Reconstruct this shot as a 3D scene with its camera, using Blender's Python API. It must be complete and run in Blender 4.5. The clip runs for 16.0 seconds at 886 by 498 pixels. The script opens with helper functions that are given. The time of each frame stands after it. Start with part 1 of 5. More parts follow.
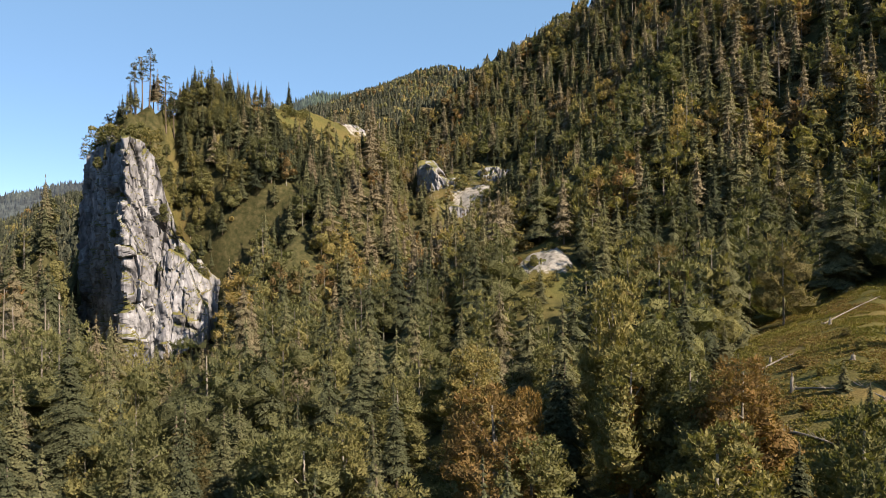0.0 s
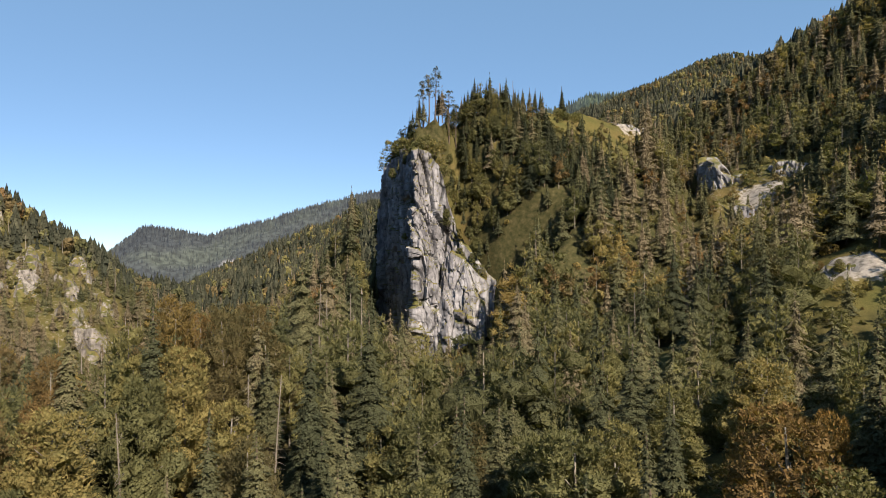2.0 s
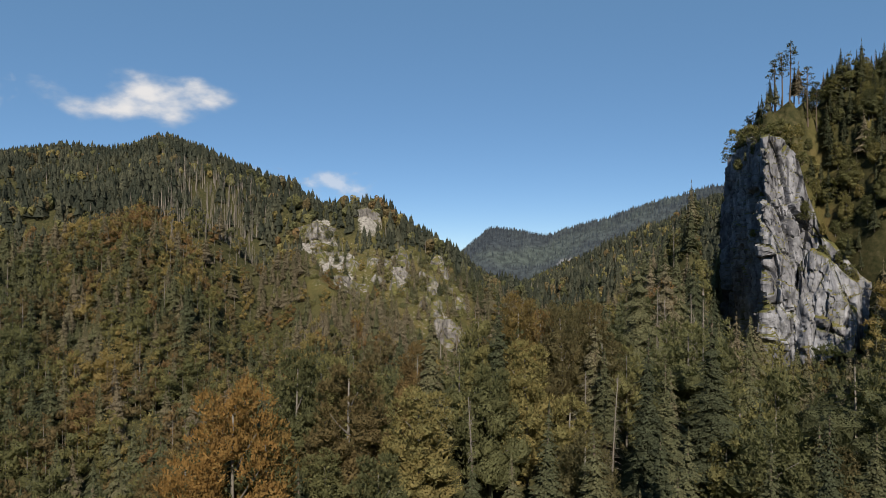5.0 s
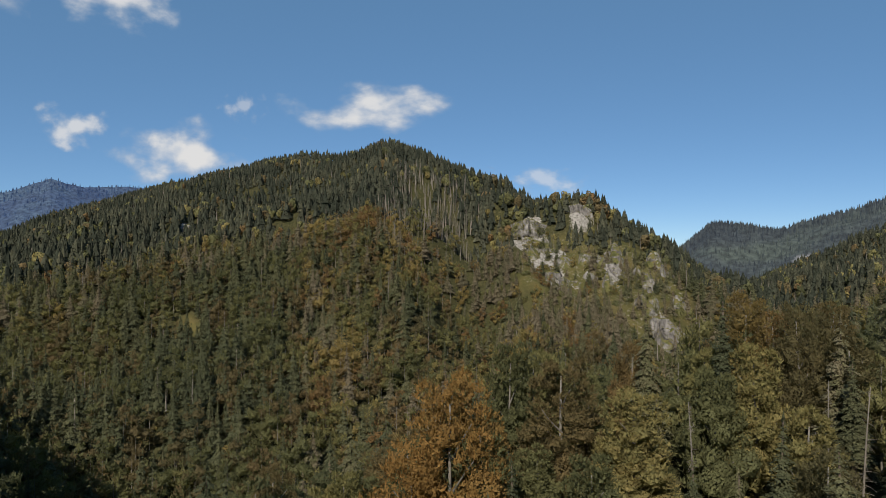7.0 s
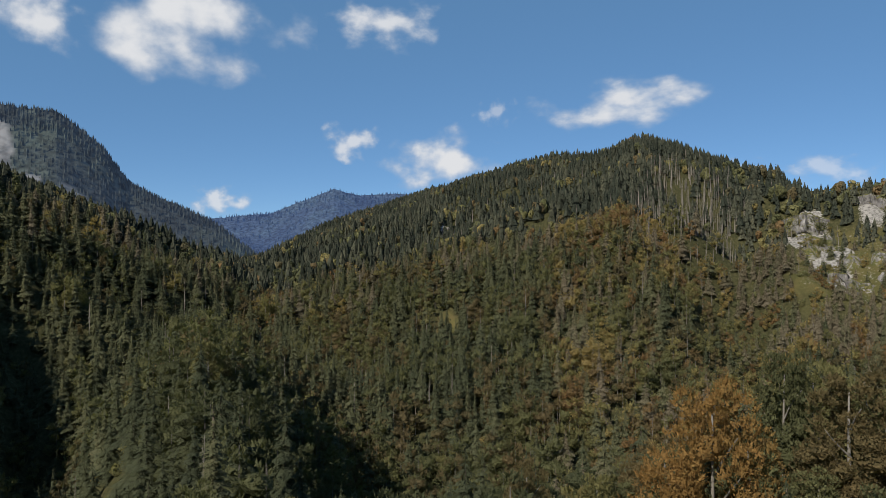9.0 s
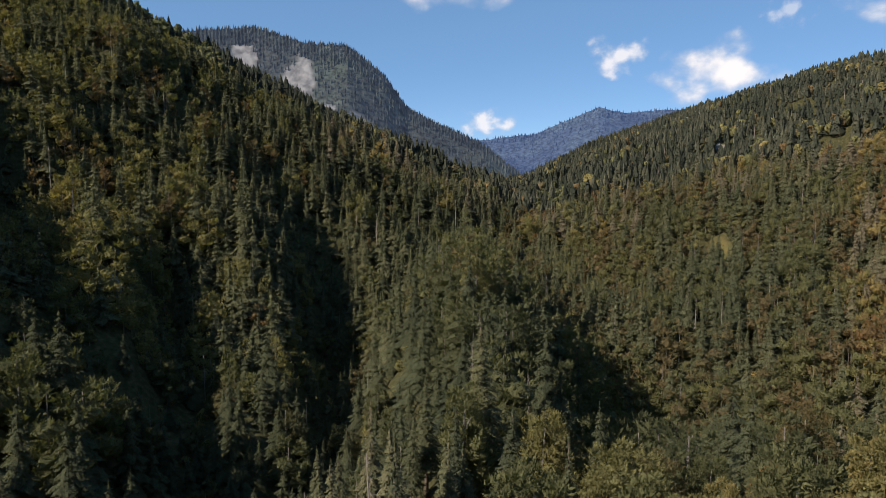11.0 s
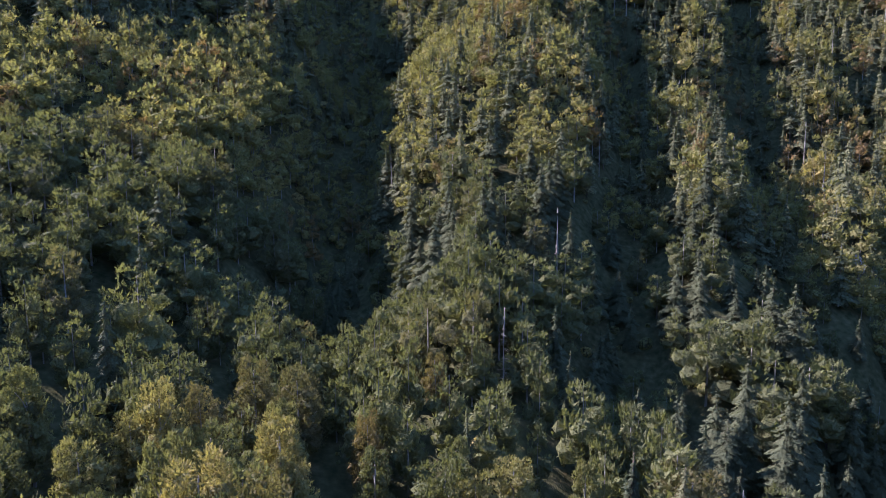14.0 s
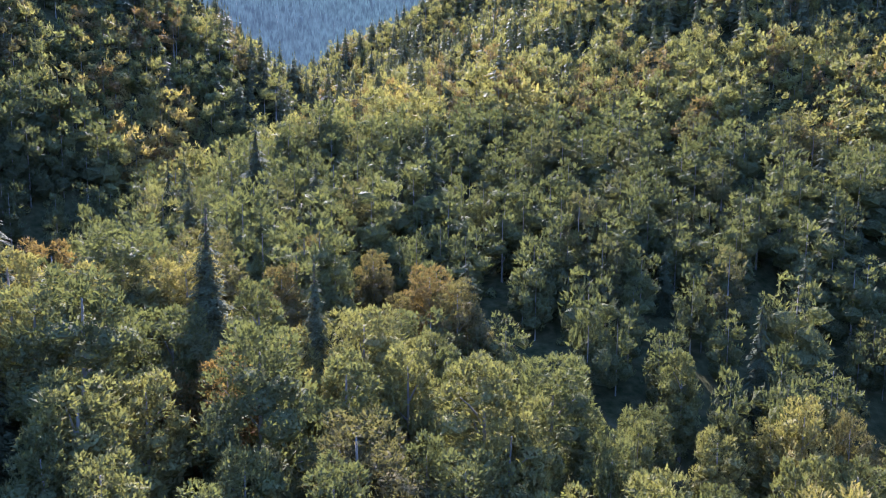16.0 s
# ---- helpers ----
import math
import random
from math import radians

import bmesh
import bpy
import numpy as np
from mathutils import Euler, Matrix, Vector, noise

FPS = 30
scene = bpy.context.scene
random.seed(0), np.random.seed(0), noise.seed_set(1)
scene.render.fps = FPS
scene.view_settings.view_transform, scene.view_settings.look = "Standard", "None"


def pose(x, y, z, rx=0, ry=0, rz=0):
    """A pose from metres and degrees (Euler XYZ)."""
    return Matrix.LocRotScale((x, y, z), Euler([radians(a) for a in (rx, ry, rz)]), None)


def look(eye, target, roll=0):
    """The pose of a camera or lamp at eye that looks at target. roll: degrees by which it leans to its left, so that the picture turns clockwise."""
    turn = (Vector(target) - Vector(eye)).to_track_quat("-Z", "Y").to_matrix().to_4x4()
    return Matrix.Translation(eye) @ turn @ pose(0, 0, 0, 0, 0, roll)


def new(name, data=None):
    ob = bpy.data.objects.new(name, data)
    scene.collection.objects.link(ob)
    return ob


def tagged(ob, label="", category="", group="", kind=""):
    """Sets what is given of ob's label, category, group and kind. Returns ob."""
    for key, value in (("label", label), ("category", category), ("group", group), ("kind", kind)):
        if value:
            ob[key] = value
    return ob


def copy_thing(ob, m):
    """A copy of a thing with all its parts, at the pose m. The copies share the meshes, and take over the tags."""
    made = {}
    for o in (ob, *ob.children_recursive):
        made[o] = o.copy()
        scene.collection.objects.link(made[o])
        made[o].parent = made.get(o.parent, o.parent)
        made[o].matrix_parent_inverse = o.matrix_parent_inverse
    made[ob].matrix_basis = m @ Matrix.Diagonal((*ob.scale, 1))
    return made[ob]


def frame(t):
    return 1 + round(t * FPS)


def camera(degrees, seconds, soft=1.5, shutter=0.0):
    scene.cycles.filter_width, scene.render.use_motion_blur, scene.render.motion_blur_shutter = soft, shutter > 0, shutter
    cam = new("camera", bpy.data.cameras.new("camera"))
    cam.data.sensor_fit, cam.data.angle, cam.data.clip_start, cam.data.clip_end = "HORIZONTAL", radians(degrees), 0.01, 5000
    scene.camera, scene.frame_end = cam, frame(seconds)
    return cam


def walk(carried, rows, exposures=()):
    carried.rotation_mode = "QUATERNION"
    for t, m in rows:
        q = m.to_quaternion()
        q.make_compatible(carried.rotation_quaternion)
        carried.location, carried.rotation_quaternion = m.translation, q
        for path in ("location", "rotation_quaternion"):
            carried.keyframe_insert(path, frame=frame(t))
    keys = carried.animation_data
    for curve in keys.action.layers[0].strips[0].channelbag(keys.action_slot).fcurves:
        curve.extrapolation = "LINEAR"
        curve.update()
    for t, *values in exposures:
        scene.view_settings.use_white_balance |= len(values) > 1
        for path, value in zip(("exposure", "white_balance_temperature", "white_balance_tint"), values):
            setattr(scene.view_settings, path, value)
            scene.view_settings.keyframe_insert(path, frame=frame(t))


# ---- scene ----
cam = camera(66.27, 16.0, soft=0.5)
# seconds, heading (degrees left of north), pitch, roll: a drone that turns where it hovers
PATH = (
    (0.0, 0.00, 0.75, 0.85),
    (0.5, 0.88, 0.77, 0.82),
    (1.0, 7.67, 0.92, 0.75),
    (1.5, 15.17, 1.05, 0.54),
    (2.0, 22.66, 1.16, 0.21),
    (2.5, 30.12, 1.21, -0.10),
    (3.0, 35.24, 1.22, -0.26),
    (3.5, 38.76, 1.19, -0.40),
    (4.0, 42.71, 1.14, -0.43),
    (4.2, 44.32, 1.17, -0.33),
    (6.3, 61.31, 0.86, -0.01),
    (6.5, 63.27, 0.86, -0.08),
    (7.0, 68.15, 0.84, 0.04),
    (7.5, 73.13, 0.84, 0.01),
    (8.0, 78.19, 0.85, 0.11),
    (8.5, 83.59, 0.84, 0.11),
    (9.0, 89.11, 0.86, 0.18),
    (9.2, 91.32, 0.85, 0.20),
    (11.3, 114.27, -6.86, 0.19),
    (11.5, 116.46, -7.40, 0.24),
    (12.0, 122.45, -8.08, 0.35),
    (12.5, 131.82, -7.97, 0.55),
    (13.0, 144.94, -7.83, 0.49),
    (13.5, 157.07, -7.68, 0.45),
    (14.0, 168.71, -7.52, 0.42),
    (14.5, 180.43, -7.39, 0.30),
    (15.0, 193.68, -7.21, 0.17),
    (15.5, 207.52, -7.06, -0.07),
    (16.0, 221.41, -6.93, -0.29),
)
walk(cam, [(t, pose(0, 0, 0, 90 + p, r, y)) for t, y, p, r in PATH],
     exposures=((0.0, 1.46, 7900, 15), (1.5, 1.28, 7850, 15), (3.5, 0.77, 7250, 13), (7.0, 0.32, 6750, 9), (9.0, 0.36, 6500, 9), (11.5, 0.87, 6950, 17),
                (12.5, 1.2, 6850, 25), (13.5, 2.2, 5700, 34), (14.5, 2.6, 5600, 36), (15.0, 2.8, 5500, 34), (15.5, 2.9, 5450, 34), (16.0, 3.0, 5400, 34)))

# ---- light ----
SUN_BEARING, SUN_HEIGHT = -127.0, 37.0
world = bpy.data.worlds.new("world")
scene.world = world
world.use_nodes = True
wn, wl = world.node_tree.nodes, world.node_tree.links
sky = wn.new("ShaderNodeTexSky")
sky.sky_type, sky.sun_disc = "NISHITA", False
sky.sun_elevation, sky.sun_rotation = radians(SUN_HEIGHT), radians(-SUN_BEARING)
sky.altitude, sky.air_density, sky.dust_density, sky.ozone_density = 2200, 0.65, 0.0, 2.0
wn["Background"].inputs["Strength"].default_value = 0.086
hue = wn.new("ShaderNodeHueSaturation")
hue.inputs["Saturation"].default_value = 1.12
wl.new(sky.outputs["Color"], hue.inputs["Color"])
even = wn.new("ShaderNodeMix")
even.data_type = "RGBA"
even.inputs[0].default_value, even.inputs[7].default_value = 0.45, (1.38, 3.12, 5.4, 1)
wl.new(hue.outputs["Color"], even.inputs[6])
wl.new(even.outputs[2], wn["Background"].inputs["Color"])
sun = new("sun", bpy.data.lights.new("sun", "SUN"))
sun.data.energy, sun.data.angle, sun.data.color = 4.7, radians(0.53), (1.0, 0.93, 0.82)
sa = radians(SUN_BEARING)
sun.matrix_world = look((-math.sin(sa) * 900, math.cos(sa) * 900, 900 * math.tan(radians(SUN_HEIGHT))), (0, 0, 0))


# ---- materials ----
def material(name, rough_value=0.9):
    m = bpy.data.materials.new(name)
    m.use_nodes = True
    n, l = m.node_tree.nodes, m.node_tree.links
    bsdf = n["Principled BSDF"]
    bsdf.inputs["Roughness"].default_value = rough_value
    bsdf.inputs["Specular IOR Level"].default_value = 0.25
    return m, n, l, bsdf


def noise_node(n, l, scale, detail=4.0, stretch=None, space="Object"):
    tex = n.new("ShaderNodeTexNoise")
    tex.inputs["Scale"].default_value, tex.inputs["Detail"].default_value = scale, detail
    co = n.new("ShaderNodeTexCoord")
    if stretch:
        mp = n.new("ShaderNodeMapping")
        mp.inputs["Scale"].default_value = stretch
        l.new(co.outputs[space], mp.inputs["Vector"])
        l.new(mp.outputs["Vector"], tex.inputs["Vector"])
    else:
        l.new(co.outputs[space], tex.inputs["Vector"])
    return tex


def ramp(n, l, fac, stops):
    r = n.new("ShaderNodeValToRGB")
    els = r.color_ramp.elements
    while len(els) < len(stops):
        els.new(0.5)
    for e, (p, c) in zip(els, stops):
        e.position, e.color = p, (*c, 1)
    l.new(fac, r.inputs["Fac"])
    return r.outputs["Color"]


def mix(n, l, fac, a, b, kind="MIX"):
    m = n.new("ShaderNodeMix")
    m.data_type, m.blend_type = "RGBA", kind
    for sock, val in ((m.inputs[0], fac), (m.inputs[6], a), (m.inputs[7], b)):
        if isinstance(val, (float, int)):
            sock.default_value = val
        elif isinstance(val, tuple):
            sock.default_value = (*val, 1)
        else:
            l.new(val, sock)
    return m.outputs[2]


def maths(n, l, op, a, b=0.0, c=None):
    m = n.new("ShaderNodeMath")
    m.operation = op
    for sock, val in zip(m.inputs, (a, b) if c is None else (a, b, c)):
        if isinstance(val, (float, int)):
            sock.default_value = val
        else:
            l.new(val, sock)
    return m.outputs[0]


def bump(n, l, bsdf, height, strength, distance):
    b = n.new("ShaderNodeBump")
    b.inputs["Strength"].default_value, b.inputs["Distance"].default_value = strength, distance
    l.new(height, b.inputs["Height"])
    l.new(b.outputs["Normal"], bsdf.inputs["Normal"])


def foliage(name, stops, glow=0.35, leaf=0.0, hole=0.56, spread=0.65, gloss=0.015):
    """Leaves or needles: the colour follows each tree's tint, with mottling; some light passes through. leaf: size in metres of the single
    leaves or needle tufts into which each spray breaks up."""
    m, n, l, bsdf = material(name, 0.6)
    bsdf.inputs["Specular IOR Level"].default_value = gloss
    att = n.new("ShaderNodeAttribute")
    att.attribute_name = "tint"
    info = n.new("ShaderNodeObjectInfo")
    tint = maths(n, l, "ADD", att.outputs["Fac"], maths(n, l, "MULTIPLY_ADD", info.outputs["Random"], 0.7, -0.35))
    geo = n.new("ShaderNodeNewGeometry")
    spray = maths(n, l, "MULTIPLY_ADD", geo.outputs["Random Per Island"], 0.12, -0.06)
    spots = n.new("ShaderNodeTexNoise")
    spots.inputs["Scale"].default_value, spots.inputs["Detail"].default_value = 0.9, 5.0
    l.new(geo.outputs["Position"], spots.inputs["Vector"])
    tint = maths(n, l, "ADD", maths(n, l, "ADD", tint, spray), maths(n, l, "MULTIPLY_ADD", spots.outputs["Fac"], 0.36, -0.18))
    colour = ramp(n, l, tint, stops)
    l.new(colour, bsdf.inputs["Base Color"])
    tr = n.new("ShaderNodeBsdfTranslucent")
    l.new(mix(n, l, 1.0, colour, (1.2, 1.25, 0.55), "MULTIPLY"), tr.inputs["Color"])
    ms = n.new("ShaderNodeMixShader")
    ms.inputs["Fac"].default_value = glow
    l.new(bsdf.outputs["BSDF"], ms.inputs[1])
    l.new(tr.outputs["BSDF"], ms.inputs[2])
    shader = ms.outputs["Shader"]
    if leaf:
        cells = n.new("ShaderNodeTexVoronoi")
        cells.inputs["Scale"].default_value = 0.7 / leaf
        l.new(geo.outputs["Position"], cells.inputs["Vector"])
        # every leaf hangs at its own angle and has its own shade
        turn = n.new("ShaderNodeVectorMath")
        turn.operation = "MULTIPLY_ADD"
        turn.inputs[1].default_value, turn.inputs[2].default_value = (spread,) * 3, (-0.5 * spread,) * 3
        l.new(cells.outputs["Color"], turn.inputs[0])
        face, unit = n.new("ShaderNodeVectorMath"), n.new("ShaderNodeVectorMath")
        face.operation, unit.operation = "ADD", "NORMALIZE"
        l.new(geo.outputs["Normal"], face.inputs[0])
        l.new(turn.outputs[0], face.inputs[1])
        l.new(face.outputs[0], unit.inputs[0])
        l.new(unit.outputs[0], bsdf.inputs["Normal"])
        sep = n.new("ShaderNodeSeparateColor")
        l.new(cells.outputs["Color"], sep.inputs[0])
        leaf_tone = maths(n, l, "MULTIPLY_ADD", sep.outputs[1], 0.66, 0.72)
        tone = n.new("ShaderNodeCombineColor")
        for k in range(3):
            l.new(leaf_tone, tone.inputs[k])
        l.new(mix(n, l, 1.0, colour, tone.outputs[0], "MULTIPLY"), bsdf.inputs["Base Color"])
        gap, clear = n.new("ShaderNodeMixShader"), n.new("ShaderNodeBsdfTransparent")
        l.new(maths(n, l, "GREATER_THAN", cells.outputs["Distance"], hole), gap.inputs["Fac"])
        l.new(shader, gap.inputs[1])
        l.new(clear.outputs["BSDF"], gap.inputs[2])
        shader = gap.outputs["Shader"]
    l.new(shader, n["Material Output"].inputs["Surface"])
    return m


GREENS = ((0.0, (0.031, 0.038, 0.025)), (0.45, (0.060, 0.066, 0.038)), (0.8, (0.096, 0.096, 0.053)), (1.0, (0.133, 0.112, 0.077)))
YELLOWS = ((0.0, (0.064, 0.069, 0.037)), (0.4, (0.106, 0.108, 0.052)), (0.75, (0.157, 0.141, 0.061)), (1.0, (0.217, 0.163, 0.068)))
BROWNS = ((0.0, (0.070, 0.071, 0.040)), (0.4, (0.100, 0.086, 0.044)), (0.75, (0.133, 0.094, 0.045)), (1.0, (0.191, 0.110, 0.044)))
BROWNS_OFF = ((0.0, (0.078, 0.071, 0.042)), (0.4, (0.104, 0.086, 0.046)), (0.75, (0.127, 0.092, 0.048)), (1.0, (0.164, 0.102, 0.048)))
# far spruce greens: distance haze put in as a greyer, bluer colour
GREENS_HAZED = ((0.0, (0.032, 0.037, 0.028)), (0.45, (0.055, 0.058, 0.041)), (0.8, (0.083, 0.081, 0.054)), (1.0, (0.106, 0.094, 0.064)))
NEEDLES, NEEDLES_OFF = foliage("spruce_needles", GREENS, 0.18, 0.18, gloss=0.01), foliage("spruce_needles_off", GREENS, 0.18, 0.4, gloss=0.01)
LEAVES, LEAVES_OFF = foliage("beech_leaves", YELLOWS, 0.34, 0.17, 0.62), foliage("beech_leaves_off", YELLOWS, 0.4, 0.4)
RUSSET, RUSSET_OFF = foliage("autumn_leaves", BROWNS, 0.38, 0.17), foliage("autumn_leaves_off", BROWNS_OFF, 0.35, 0.4)
NEEDLES_FAR, LEAVES_FAR, RUSSET_FAR = foliage("spruce_far_hazed", GREENS_HAZED, 0.1, 0.9, 0.7, gloss=0.0), foliage("beech_far", YELLOWS, 0.2, 0.9, 0.62, gloss=0.01), foliage("autumn_far", BROWNS_OFF, 0.2, 0.9, 0.62, gloss=0.01)


GOLD = foliage("golden_leaves", ((0.0, (0.106, 0.088, 0.038)), (0.4, (0.154, 0.108, 0.042)), (0.75, (0.191, 0.119, 0.044)), (1.0, (0.223, 0.124, 0.044))), 0.32, 0.17)


def bark(name, dark, light):
    m, n, l, bsdf = material(name, 0.9)
    streak = noise_node(n, l, 2.2, 5.0, (3, 3, 0.5))
    l.new(ramp(n, l, streak.outputs["Fac"], ((0.3, dark), (0.7, light))), bsdf.inputs["Base Color"])
    bump(n, l, bsdf, streak.outputs["Fac"], 0.5, 0.05)
    return m


BARK = bark("spruce_bark", (0.05, 0.038, 0.03), (0.14, 0.11, 0.085))
PALE_BARK = bark("beech_bark", (0.08, 0.075, 0.065), (0.22, 0.20, 0.17))
DEAD_WOOD = bark("dead_wood", (0.08, 0.07, 0.06), (0.24, 0.215, 0.185))


def rock_material(name, pale, turf_share):
    m, n, l, bsdf = material(name, 0.95)
    bsdf.inputs["Specular IOR Level"].default_value = 0.08
    big, fine = noise_node(n, l, 0.09, 6.0, (1, 1, 0.45)), noise_node(n, l, 0.4, 8.0, (1, 1, 0.6))
    streaks = noise_node(n, l, 0.16, 5.0, (1.3, 1.3, 0.3))
    base = ramp(n, l, fine.outputs["Fac"], ((0.3, tuple(0.26 * v for v in pale)), (0.44, tuple(0.62 * v for v in pale)), (0.66, pale)))
    stain = ramp(n, l, streaks.outputs["Fac"], ((0.36, (0.42, 0.41, 0.42)), (0.52, (1, 1, 1))))
    tone = ramp(n, l, big.outputs["Fac"], ((0.35, (0.74, 0.73, 0.73)), (0.6, (1.0, 1.0, 1.0))))
    colour = mix(n, l, 1.0, mix(n, l, 0.75, base, stain, "MULTIPLY"), tone, "MULTIPLY")
    geo = n.new("ShaderNodeNewGeometry")
    sep = n.new("ShaderNodeSeparateXYZ")
    l.new(geo.outputs["Normal"], sep.inputs["Vector"])
    moss = noise_node(n, l, 0.3, 5.0)
    ledge = maths(n, l, "MULTIPLY", maths(n, l, "MULTIPLY_ADD", sep.outputs["Z"], 3.6, -1.75), maths(n, l, "MULTIPLY_ADD", moss.outputs["Fac"], 3.6, -0.95))
    clamp = n.new("ShaderNodeClamp")
    turf = noise_node(n, l, 0.07, 6.0)
    brush = maths(n, l, "MULTIPLY", maths(n, l, "MAXIMUM", maths(n, l, "MULTIPLY_ADD", turf.outputs["Fac"], 12.0, turf_share), 0.0), maths(n, l, "MAXIMUM", maths(n, l, "MULTIPLY_ADD", sep.outputs["Z"], 5.0, -1.2), 0.0))
    l.new(maths(n, l, "MAXIMUM", ledge, brush), clamp.inputs["Value"])
    plants = ramp(n, l, moss.outputs["Fac"], ((0.35, (0.05, 0.055, 0.022)), (0.55, (0.10, 0.095, 0.036)), (0.7, (0.13, 0.105, 0.045))))
    l.new(mix(n, l, clamp.outputs["Result"], colour, plants), bsdf.inputs["Base Color"])
    bump(n, l, bsdf, fine.outputs["Fac"], 0.7, 0.9)
    return m


ROCK = rock_material("limestone", (0.305, 0.312, 0.345), -5.7)
# limestone copy with more turf; the crags' weaker light is put into its colour
SHADED_CRAG_ROCK = rock_material("shaded_crag_limestone", (0.27, 0.258, 0.25), -5.0)


def ground_material():
    """Forest litter, mown-down autumn grass where the meadow mask says so, and limestone on bare ground."""
    m, n, l, bsdf = material("forest_ground", 1.0)
    bsdf.inputs["Specular IOR Level"].default_value = 0.0
    a, b, c = noise_node(n, l, 0.06, 6.0), noise_node(n, l, 0.5, 6.0), noise_node(n, l, 3.0, 4.0)
    litter = ramp(n, l, b.outputs["Fac"], ((0.3, (0.026, 0.029, 0.014)), (0.55, (0.052, 0.050, 0.024)), (0.75, (0.085, 0.072, 0.040))))
    grass = ramp(n, l, a.outputs["Fac"], ((0.32, (0.066, 0.070, 0.028)), (0.5, (0.098, 0.088, 0.036)), (0.68, (0.13, 0.10, 0.046))))
    grass = mix(n, l, 0.6, grass, ramp(n, l, c.outputs["Fac"], ((0.3, (0.45, 0.45, 0.4)), (0.65, (1.25, 1.2, 1.1)))), "MULTIPLY")
    stone = ramp(n, l, b.outputs["Fac"], ((0.3, (0.09, 0.085, 0.075)), (0.6, (0.27, 0.255, 0.235))))
    mm, rr = n.new("ShaderNodeAttribute"), n.new("ShaderNodeAttribute")
    mm.attribute_name, rr.attribute_name = "meadow", "bare"
    colour = mix(n, l, mm.outputs["Fac"], litter, grass)
    edge = maths(n, l, "MULTIPLY_ADD", maths(n, l, "ADD", rr.outputs["Fac"], maths(n, l, "MULTIPLY_ADD", b.outputs["Fac"], 1.2, -0.6)), 3.0, -1.0)
    clamp = n.new("ShaderNodeClamp")
    l.new(edge, clamp.inputs["Value"])
    l.new(mix(n, l, clamp.outputs["Result"], colour, stone), bsdf.inputs["Base Color"])
    bump(n, l, bsdf, mix(n, l, 0.5, b.outputs["Fac"], c.outputs["Fac"]), 0.8, 0.6)
    return m


GROUND = ground_material()


def range_material(name, haze_glow, tree, pale, strength):
    """A far range: woods and pale rock, with distant haze put in as a faint blue glow."""
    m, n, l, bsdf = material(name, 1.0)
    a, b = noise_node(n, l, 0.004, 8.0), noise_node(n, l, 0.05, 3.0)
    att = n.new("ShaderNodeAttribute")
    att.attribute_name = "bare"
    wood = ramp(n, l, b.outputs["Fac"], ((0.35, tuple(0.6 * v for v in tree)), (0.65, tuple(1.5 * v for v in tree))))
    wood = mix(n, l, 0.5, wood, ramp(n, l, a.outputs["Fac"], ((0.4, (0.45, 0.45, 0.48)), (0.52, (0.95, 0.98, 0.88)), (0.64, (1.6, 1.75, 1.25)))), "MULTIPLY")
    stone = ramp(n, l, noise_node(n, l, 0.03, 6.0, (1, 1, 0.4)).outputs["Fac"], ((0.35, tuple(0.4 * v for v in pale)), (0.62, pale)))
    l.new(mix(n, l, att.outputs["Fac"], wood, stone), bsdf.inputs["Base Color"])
    l.new(mix(n, l, 1.0, ramp(n, l, b.outputs["Fac"], ((0.35, (0.72, 0.72, 0.75)), (0.65, (1.3, 1.3, 1.25)))), haze_glow, "MULTIPLY"), bsdf.inputs["Emission Color"])
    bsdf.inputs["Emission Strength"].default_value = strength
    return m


FAR_BLUE = range_material("far_range_haze", (0.06, 0.13, 0.36), (0.026, 0.034, 0.042), (0.3, 0.3, 0.3), 0.26)
MID_BLUE = range_material("range_haze", (0.10, 0.15, 0.26), (0.030, 0.034, 0.029), (0.2, 0.195, 0.19), 0.13)
# sunlit haze of the side valley, given to the slope itself as glow
SIDE_HAZE = range_material("side_valley_haze", (0.22, 0.35, 0.42), (0.030, 0.040, 0.024), (0.2, 0.2, 0.19), 0.07)
NORTH_HAZE = range_material("north_range_haze", (0.10, 0.15, 0.22), (0.028, 0.038, 0.024), (0.3, 0.3, 0.28), 0.14)


# ---- mesh helpers ----
def tri_mesh(name, verts, tris, mats, tint=None, index=None, smooth=False, extra=None):
    me = bpy.data.meshes.new(name)
    verts, tris = np.asarray(verts, np.float32), np.asarray(tris, np.int32)
    me.vertices.add(len(verts))
    me.vertices.foreach_set("co", verts.ravel())
    me.loops.add(tris.size)
    me.loops.foreach_set("vertex_index", tris.ravel())
    me.polygons.add(len(tris))
    me.polygons.foreach_set("loop_start", np.arange(0, tris.size, 3, dtype=np.int32))
    for mt in mats:
        me.materials.append(mt)
    if index is not None:
        me.polygons.foreach_set("material_index", np.asarray(index, np.int32))
    me.update(calc_edges=True)
    me.polygons.foreach_set("use_smooth", np.full(len(tris), smooth))
    layers = dict(extra or {})
    if tint is not None:
        layers["tint"] = tint
    for key, values in layers.items():
        me.attributes.new(key, "FLOAT", "POINT").data.foreach_set("value", np.asarray(values, np.float32))
    return me


def part(name, me, parent, label=""):
    ob = new(name, me)
    ob.parent = parent
    return tagged(ob, label)


